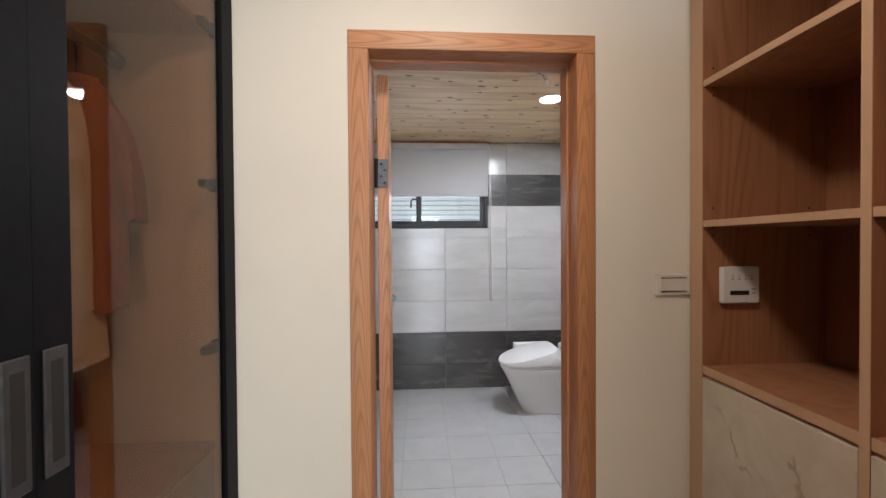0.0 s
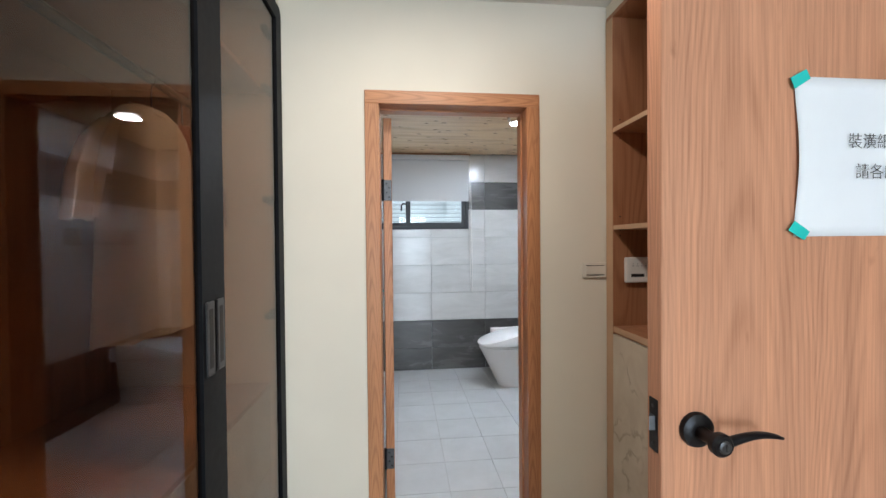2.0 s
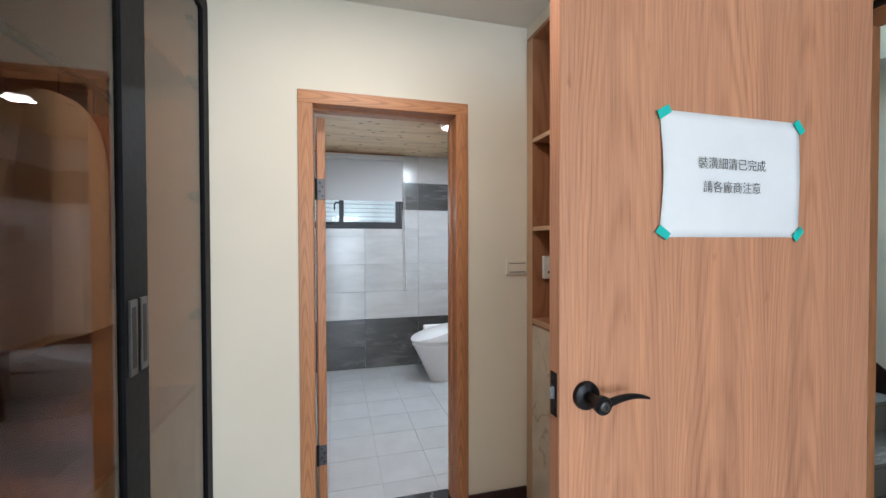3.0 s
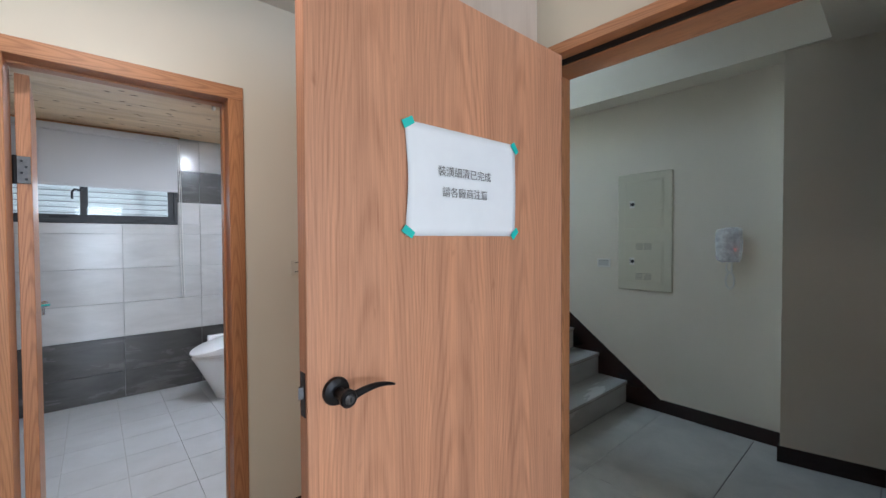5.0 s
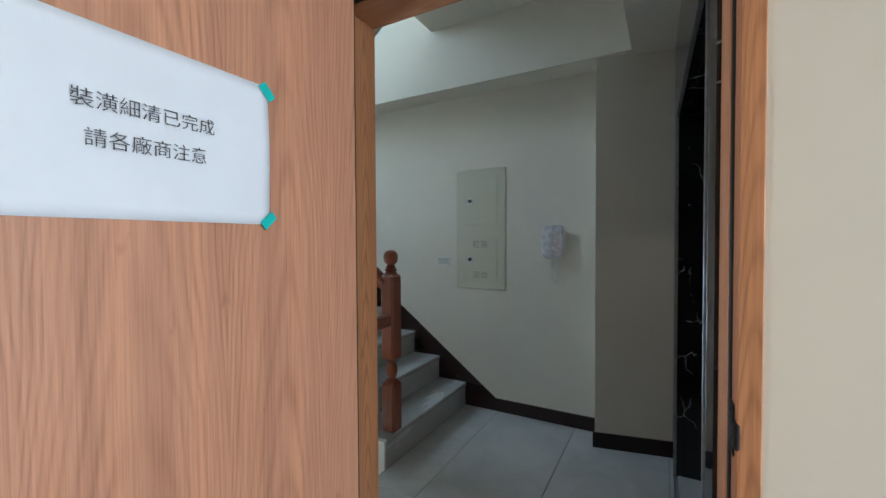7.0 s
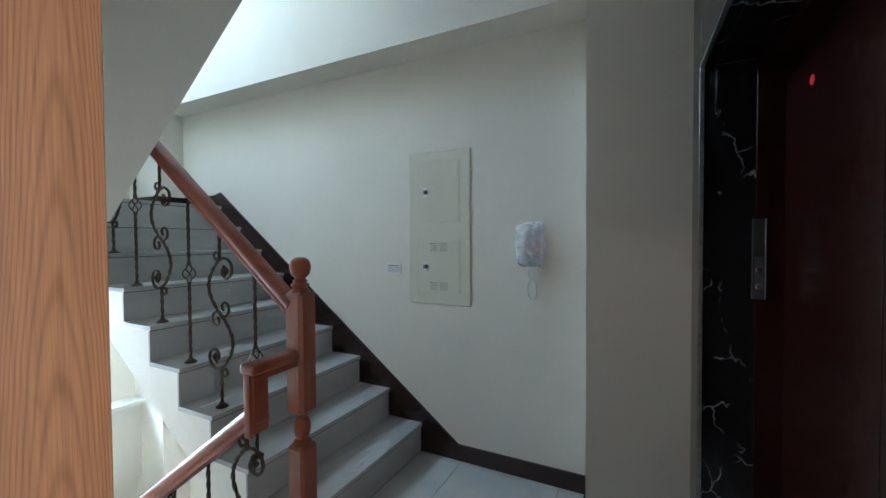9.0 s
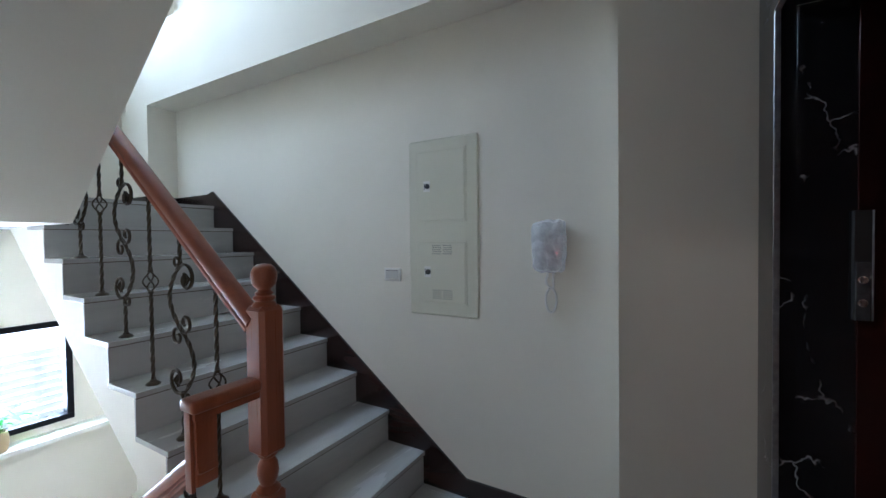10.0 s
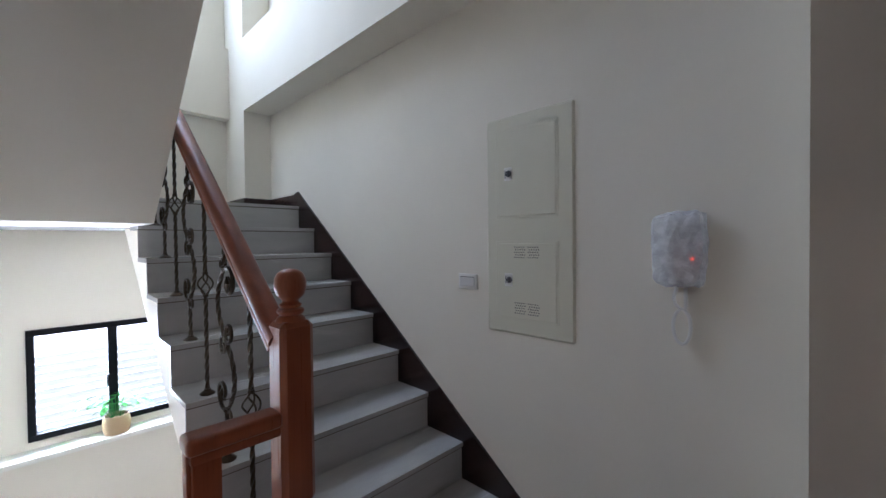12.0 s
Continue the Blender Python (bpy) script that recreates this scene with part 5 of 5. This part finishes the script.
def intercom():
    t = thing("intercom", (XE, 0.25, 1.36), "white wall intercom handset still wrapped in plastic with a hanging cord", "intercom")
    x = XE
    part("base", bm_box((x - 0.03, 0.185, 1.262), (x, 0.315, 1.472), 0.010, seg=2), M["plastic"], t, "", True)
    part("handset", bm_box((x - 0.062, 0.258, 1.268), (x - 0.030, 0.308, 1.466), 0.014, seg=3), M["plastic"], t, "white telephone handset", True)
    part("panel", bm_box((x - 0.033, 0.192, 1.285), (x - 0.029, 0.250, 1.45), 0.002), M["plastic_grey"], t)
    part("led", bm_lathe([(0.004, -0.033), (0.004, -0.036), (0.002, -0.037)], (x, 0.213, 1.335), 10, axis="x"), M["led"], t, "glowing red indicator")
    cord = [(x - 0.03, 0.262, 1.262)]
    for i in range(8):
        cord.append((x - 0.02, 0.266 - 0.004 * math.sin(i), 1.255 - 0.011 * i))
    for i in range(17):
        a = math.pi / 2 + 2 * math.pi * i / 16
        cord.append((x - 0.018, 0.247 - 0.026 * math.cos(a), 1.108 + 0.058 * math.sin(a)))
    for i in range(8):
        cord.append((x - 0.018, 0.236, 1.17 + 0.012 * i))
    part("cord", bm_tube(cord, 0.0055, 8), M["plastic"], t, "white looped handset cord", True)
    # crumpled wrap
    bm = bmesh.new()
    bmesh.ops.create_icosphere(bm, subdivisions=4, radius=1.0)
    for v in bm.verts:
        d = v.co.copy()
        s = 1.0 / max(abs(d.x), abs(d.y) , abs(d.z)) ** 0.72
        n = noise.noise(d * 3.1) * 0.10 + noise.noise(d * 9.0) * 0.06
        q = d * s * (1 + n)
        v.co = Vector((x - 0.038 + q.x * 0.036, 0.250 + q.y * 0.078, 1.366 + q.z * 0.122))
        v.co.x = min(v.co.x, x - 0.001)
    w = part("plastic_wrap", bm, M["wrap"], t, "crumpled clear bubble wrap")
    w.visible_shadow = False


electric_panel()
wall_switch("stair_light_switch", (XE, 1.198, 1.200), 0.122, 0.078, 90 + 180, "white wall switch beside the electric panel", (0.024,))
intercom()

# ---- balustrade ----
NX, NYC = 2.745, 1.02


def sq_prism(cx, cy, z0, z1, h, bev, bm=None):
    return bm_box((cx - h, cy - h, z0), (cx + h, cy + h, z1), bev, bm)


def newel():
    t = thing("newel_post", (NX, NYC, RISE), "turned cherry wood newel post with a ball top", "newel post")
    b = RISE
    part("foot_block", sq_prism(NX, NYC, b, 0.50, 0.048, 0.013), M["cherry"], t)
    part("turning", bm_lathe([(0.040, 0.495), (0.043, 0.505), (0.036, 0.515), (0.026, 0.525), (0.034, 0.545), (0.038, 0.57), (0.034, 0.60), (0.026, 0.615), (0.024, 0.622), (0.036, 0.635), (0.040, 0.645)], (NX, NYC, 0), 28), M["cherry"], t, "", True)
    part("shaft", sq_prism(NX, NYC, 0.64, 1.175, 0.050, 0.015), M["cherry"], t)
    part("finial", bm_lathe([(0.044, 1.172), (0.038, 1.184), (0.029, 1.190), (0.037, 1.196), (0.039, 1.202), (0.036, 1.208), (0.027, 1.212), (0.031, 1.217), (0.032, 1.221), (0.024, 1.226), (0.022, 1.231), (0.028, 1.238), (0.040, 1.250), (0.0455, 1.275), (0.044, 1.295), (0.036, 1.312), (0.022, 1.322), (0.004, 1.325)], (NX, NYC, 0), 32), M["cherry"], t, "ball finial", True)


RAIL_SIDE = [(0.012, 0.036), (0.024, 0.030), (0.033, 0.018), (0.036, 0.002), (0.033, -0.010), (0.026, -0.015), (0.025, -0.020), (0.030, -0.026), (0.030, -0.036), (0.022, -0.040)]
RAIL = [(-u, -w) for u, w in reversed(RAIL_SIDE)] + [(u, -w) for u, w in RAIL_SIDE]


def rail_section(path, name, parent, label="", material="cherry_y"):
    return part(name, bm_tube(path, 0.03, bm=None, section=RAIL), M[material], parent, label, True)


def handrails():
    t = thing("handrail_up", (NX, 1.6, 1.5), "polished cherry wood handrail climbing beside the stairs", "handrail")
    s = 0.773
    y1 = 2.95
    z0 = 1.112
    rail_section([(2.722, NYC + 0.02, z0), (2.722, y1, z0 + s * (y1 - NYC - 0.02))], "rail", t)
    part("end_post", sq_prism(2.722, y1 + 0.03, ZH, z0 + s * (y1 - NYC) + 0.05, 0.04, 0.012), M["cherry"], t)
    d = thing("handrail_down", (2.515, 1.02, 0.8), "cherry wood handrail dropping to the lower flight", "handrail")
    part("return_rail", bm_box((2.466, 0.976, 0.884), (NX - 0.044, 1.054, 0.926), 0.015, seg=3), M["cherry"], d, "", True)
    part("moulding", bm_box((2.476, 0.985, 0.858), (NX - 0.044, 1.045, 0.888), 0.009, seg=2), M["cherry"], d, "", True)
    part("drop_post", bm_box((2.480, 0.988, 0.655), (2.548, 1.044, 0.866), 0.009, seg=2), M["cherry"], d, "", True)
    part("bead", bm_box((2.468, 0.998, 0.640), (2.484, 1.034, 0.890), 0.007, seg=2), M["cherry"], d, "", True)
    rail_section([(2.512, 1.0, 0.735), (2.512, 2.9, 0.735 - 0.735 * 1.9)], "rail", d)


def twisted(bm, x, y, z0, z1, r=0.0088, step=0.012):
    n = max(2, int((z1 - z0) / step))
    bm_tube([(x, y, z0 + (z1 - z0) * i / n) for i in range(n + 1)], r, 4, bm, True, 0.42)
    return bm


def foot_cap(x, y, z):
    return bm_lathe([(0.030, 0.0), (0.031, 0.004), (0.022, 0.012), (0.014, 0.016), (0.012, 0.022)], (x, y, z), 16)


def basket_baluster(x, y, z0, z1, name="baluster"):
    t = thing("basket_baluster", (x, y, z0), "twisted bronzed iron baluster with a wire basket", "baluster", "iron balusters")
    zb = z0 + 0.47
    part("lower_bar", twisted(bmesh.new(), x, y, z0 + 0.01, zb - 0.045), M["iron"], t)
    part("upper_bar", twisted(bmesh.new(), x, y, zb + 0.045, z1), M["iron"], t)
    bk = bmesh.new()
    for k in range(4):
        pts = []
        for i in range(11):
            u = i / 10
            a = math.pi / 2 * k + 2.2 * u
            r = 0.005 + 0.024 * math.sin(math.pi * u)
            pts.append((x + r * math.cos(a), y + r * math.sin(a), zb - 0.045 + 0.09 * u))
        bm_tube(pts, 0.0036, 5, bk)
    part("basket", bk, M["iron"], t, "twisted wire basket")
    for z in (zb - 0.048, zb + 0.048):
        part("collar", bm_lathe([(0.010, -0.006), (0.012, 0.0), (0.010, 0.006)], (x, y, z), 10), M["iron"], t)
    part("foot", foot_cap(x, y, z0), M["iron"], t, "", True)
    return t


def spiral(bm, x, cy, cz, r0, a0, turns, sgn, r=0.0055):
    pts = []
    n = 22
    for i in range(n + 1):
        u = i / n
        a = a0 + sgn * 2 * math.pi * turns * u
        rr = r0 * (1 - 0.72 * u)
        pts.append((x, cy + rr * math.cos(a), cz + rr * math.sin(a)))
    bm_tube(pts, r, 5, bm)


def scroll_baluster(x, y, z0, z1):
    """Two mirrored C-scrolls between twisted bar ends, with a hammered leaf in each curl."""
    t = thing("scroll_baluster", (x, y, z0), "bronzed iron baluster of twisted bars and S scrolls", "baluster", "iron balusters")
    za, zc = z0 + 0.19, z0 + 0.74
    zm = (za + zc) / 2
    part("lower_bar", twisted(bmesh.new(), x, y, z0 + 0.01, za), M["iron"], t)
    part("upper_bar", twisted(bmesh.new(), x, y, zc, z1), M["iron"], t)
    for lo, hi, s, nm in ((za, zm, -1, "lower_scroll"), (zm, zc, 1, "upper_scroll")):
        bm = bmesh.new()
        h = hi - lo
        pts = []
        for i in range(21):
            u = i / 20
            pts.append((x, y + s * 0.090 * math.sin(math.pi * u) ** 0.9, lo + h * u))
        bm_tube(pts, 0.0088, 4, bm, True, 0.5)
        j, e = (hi, lo) if s > 0 else (lo, hi)
        # big curl at the outer joint, small curls at both joints
        cz = j - s * 0.058
        spiral(bm, x, y - s * 0.042, cz, 0.066, radians(50 if s > 0 else 230), 1.0, 1, 0.0078)
        spiral(bm, x, y - s * 0.030, e + s * 0.032, 0.046, radians(-45 if s > 0 else 135), 1.05, -1, 0.0070)
        spiral(bm, x, y + s * 0.028, j + s * 0.010, 0.030, radians(200 if s > 0 else 20), 1.0, -1, 0.0065)
        sc = part(nm, bm, M["iron"], t)
        lf = bmesh.new()
        for dx in (-0.003, 0.003):
            bm_tube([(x + dx, y - s * 0.030, cz + 0.026), (x + dx * 2, y - s * 0.050, cz), (x + dx, y - s * 0.034, cz - 0.032)], [0.003, 0.010, 0.002], 6, lf)
        part("leaf", lf, M["iron"], sc, "hammered leaf")
    for z in (za, zc):
        part("collar", bm_lathe([(0.010, -0.007), (0.013, 0.0), (0.010, 0.007)], (x, y, z), 10), M["iron"], t)
    part("foot", foot_cap(x, y, z0), M["iron"], t, "", True)
    return t


newel()
handrails()
for k in range(2, 9):
    y = NOSE + RUN * (k - 1) + 0.062
    zr = 1.112 + 0.773 * (y - NYC - 0.02) - 0.038
    if k % 2 == 0:
        basket_baluster(2.728, y, RISE * k, zr)
    else:
        scroll_baluster(2.728, y, RISE * k, zr)
for k in range(1, 8):
    y = NOSE - 0.03 + RUN * (k - 1) + 0.13
    zr = 0.735 - 0.735 * (y - 1.0) - 0.035
    if k % 2 == 0:
        basket_baluster(2.515, y, -RISE * k + 0.022, zr)
    else:
        scroll_baluster(2.515, y, -RISE * k + 0.022, zr)

# ---- stair window and plant ----


def stair_window(dz, name):
    t = thing(name, (2.75, NY + 0.08, LW[2] + dz), "dark aluminium stair window with bright daylight outside", "window", kind="structure")
    x0, x1, z0, z1 = LW[0], LW[1], LW[2] - 0.02 + dz, LW[3] + dz
    if dz:
        z0, z1 = 3.35, 4.75
    y0, y1 = NY - 0.03, NY + 0.06
    f = 0.045
    for nm, lo, hi in (("frame_bottom", (x0, y0, z0), (x1, y1, z0 + f)), ("frame_top", (x0, y0, z1 - f), (x1, y1, z1)),
                       ("frame_side", (x0, y0, z0 + f), (x0 + f, y1, z1 - f)), ("frame_side", (x1 - f, y0, z0 + f), (x1, y1, z1 - f))):
        part(nm, bm_box(lo, hi, 0.003), M["alu"], t)
    mid = (x0 + x1) / 2
    part("meeting_stile", bm_box((mid - 0.03, y0 + 0.02, z0 + f), (mid + 0.03, y1 - 0.02, z1 - f), 0.002), M["alu"], t)
    for a, b in ((x0 + f, mid - 0.03), (mid + 0.03, x1 - f)):
        g = part("pane", bm_box((a, NY + 0.010, z0 + f), (b, NY + 0.015, z1 - f)), M["clear"], t)
        g.visible_shadow = False
    part("latch", bm_tube([(mid - 0.04, y0 + 0.02, z0 + 0.30), (mid - 0.04, y0 - 0.01, z0 + 0.30), (mid - 0.04, y0 - 0.015, z0 + 0.40)], 0.007, 8), M["black"], t, "black window latch", True)


def plant():
    px, py, pz = 2.64, 3.955, 3.295 - FLOOR_H + 0.035
    t = thing("potted_plant", (px, py, pz), "leafy green plant in a woven pot on the window sill", "plant")
    pot = bmesh.new()
    prof = []
    for i in range(15):
        u = i / 14
        prof.append((0.068 + 0.022 * math.sin(math.pi * (0.15 + 0.7 * u)) + 0.002 * (i % 2), 0.14 * u))
    prof += [(0.070, 0.14), (0.066, 0.12), (0.002, 0.12)]
    part("pot", bm_lathe(prof, (px, py, pz), 24, pot), M["pot"], t, "woven straw pot", True)
    rng = random.Random(7)
    for i in range(26):
        a = rng.uniform(0, 2 * math.pi)
        reach = rng.uniform(0.04, 0.20)
        h = rng.uniform(0.06, 0.20)
        tip = Vector((px + reach * math.cos(a), min(py + reach * math.sin(a), NY - 0.04), pz + 0.10 + h))
        base = Vector((px + 0.02 * math.cos(a), py + 0.02 * math.sin(a), pz + 0.10))
        mid = (base + tip) / 2 + Vector((0, 0, 0.03))
        lf = bmesh.new()
        bm_tube([base, mid, tip], 0.002, 4, lf)
        out = Vector((math.cos(a), math.sin(a), -0.35 + rng.uniform(-0.3, 0.3))).normalized()
        side = out.cross(Vector((0, 0, 1))).normalized()
        size = rng.uniform(0.045, 0.075)
        left, right, spine = [], [], []
        for k in range(8):
            u = k / 7
            wdt = size * 0.62 * math.sin(math.pi * (0.12 + 0.86 * u)) ** 0.7 * (0.72 if k % 2 else 1.0)
            c = tip + out * size * 1.5 * u + Vector((0, 0, -0.25 * size * u * u))
            spine.append(lf.verts.new(c))
            left.append(lf.verts.new(c + side * wdt + Vector((0, 0, 0.25 * wdt))))
            right.append(lf.verts.new(c - side * wdt + Vector((0, 0, 0.25 * wdt))))
        for k in range(7):
            lf.faces.new((spine[k], spine[k + 1], left[k + 1], left[k]))
            lf.faces.new((spine[k + 1], spine[k], right[k], right[k + 1]))
        part("leaf", lf, M["leaf"], t, "", True)


def neighbour_fence():
    """Pale louvred fence on the plot behind the house."""
    t = thing("louvred_fence", (2.6, 5.6, -2.6), "pale blue-white louvred fence behind the house", "fence")
    for i in range(34):
        z = -2.55 + 0.085 * i
        bm = bm_box((0.4, -0.006, -0.036), (5.2, 0.006, 0.036), 0.002)
        bm.transform(pose(0, 5.6, z, 18))
        part("louvre", bm, M["slat"], t)
    for x in (0.4, 1.9, 3.3, 5.15):
        part("post", bm_box((x, 5.63, -2.6), (x + 0.05, 5.68, 0.42), 0.004), M["slat"], t)


neighbour_fence()
structure("backdrop_sky", [((-1.5, 6.4, -3.0), (6.0, 6.45, 8.0))], M["sky_back"], "bright hazy daylight beyond the north windows", "backdrop")
stair_window(0, "window_stair_lower")
stair_window(FLOOR_H, "window_stair_upper")
plant()

# ---- tiles, last ----


def tile_mesh(name, w, d, h, material, axis):
    """A tile with eased edges, lying (z up) or standing on a wall facing -y."""
    if axis == "z":
        bm = bm_box((-w / 2, -d / 2, -h), (w / 2, d / 2, 0), 0.0012)
    else:
        bm = bm_box((-w / 2, 0, -d / 2), (w / 2, h, d / 2), 0.0012)
    return mesh_of(name, bm, material)


def tile_wall():
    host = bpy.data.objects["wall_bathroom_north"]
    rows = [FB, 0.308] + [0.308 + 0.2925 * k for k in range(1, 8)]
    rows[-1] = min(rows[-1], BC)
    cache = {}
    xs = [BX0, -0.737, -0.137, 0.463, 1.040, BX1]
    for j, (z0, z1) in enumerate(zip(rows, rows[1:])):
        dark = j < 2 or j == 6
        for a, b in zip(xs, xs[1:]):
            cuts = [(a, b, z0, z1)]
            wx0, wx1, wz0, wz1 = -0.42, 0.862, 1.565, 2.345
            out = []
            for (p, q, r, s) in cuts:
                if q <= wx0 or p >= wx1 or s <= wz0 or r >= wz1:
                    out.append((p, q, r, s))
                    continue
                if r < wz0 - 0.01:
                    out.append((p, q, r, wz0))
                if s > wz1 + 0.01:
                    out.append((p, q, wz1, s))
                if p < wx0 - 0.02:
                    out.append((p, wx0, max(r, wz0), min(s, wz1)))
                if q > wx1 + 0.02:
                    out.append((wx1, q, max(r, wz0), min(s, wz1)))
            for (p, q, r, s) in out:
                key = (round(q - p, 3), round(s - r, 3), dark)
                if key not in cache:
                    cache[key] = tile_mesh("tile", q - p - 0.003, s - r - 0.003, 0.012, M["tile_dark"] if dark else M["tile"], "y")
                piece("tile", cache[key], host, ((p + q) / 2, BY, (r + s) / 2))


def tile_floor(host_name, x0, x1, y0, y1, w, d, ox, oy, z, h, material, gap, skip=None):
    host = bpy.data.objects[host_name]
    cache = {}
    i0, i1 = math.floor((x0 - ox) / w), math.ceil((x1 - ox) / w)
    j0, j1 = math.floor((y0 - oy) / d), math.ceil((y1 - oy) / d)
    for i in range(i0, i1):
        for j in range(j0, j1):
            a, b = max(x0, ox + i * w), min(x1, ox + (i + 1) * w)
            c, e = max(y0, oy + j * d), min(y1, oy + (j + 1) * d)
            if b - a < 0.02 or e - c < 0.02:
                continue
            key = (round(b - a, 3), round(e - c, 3))
            if key not in cache:
                cache[key] = tile_mesh("tile", b - a - gap, e - c - gap, h, material, "z")
            piece("tile", cache[key], host, ((a + b) / 2, (c + e) / 2, z))


def tile_wall_east():
    """The same courses on the side wall, facing west."""
    host = bpy.data.objects["wall_bathroom_east"]
    rows = [FB, 0.308] + [0.308 + 0.2925 * k for k in range(1, 8)]
    ys = [WN + 0.135, 2.01, 2.61, 3.21, BY]
    cache = {}
    for j, (z0, z1) in enumerate(zip(rows, rows[1:])):
        dark = j < 2 or j == 6
        for a, b in zip(ys, ys[1:]):
            key = (round(b - a, 3), round(z1 - z0, 3), dark)
            if key not in cache:
                w, d = b - a - 0.003, z1 - z0 - 0.003
                cache[key] = mesh_of("tile", bm_box((0, -w / 2, -d / 2), (0.011, w / 2, d / 2), 0.0012), M["tile_dark"] if dark else M["tile"])
            piece("tile", cache[key], host, (BX1 - 0.010, (a + b) / 2, (z0 + z1) / 2))


tile_wall()
tile_wall_east()
tile_floor("floor_bathroom", BX0, BX1, WN + 0.135, BY, 0.2925, 0.2925, 0.405, 2.30, FB, 0.010, M["tile_floor"], 0.003)
tile_floor("floor_landing", XS + 0.012, XE - 0.012, -0.53, NOSE + 0.008, 1.2, 0.6, 2.50, 0.095, 0.0, 0.010, M["tile_hall"], 0.003)
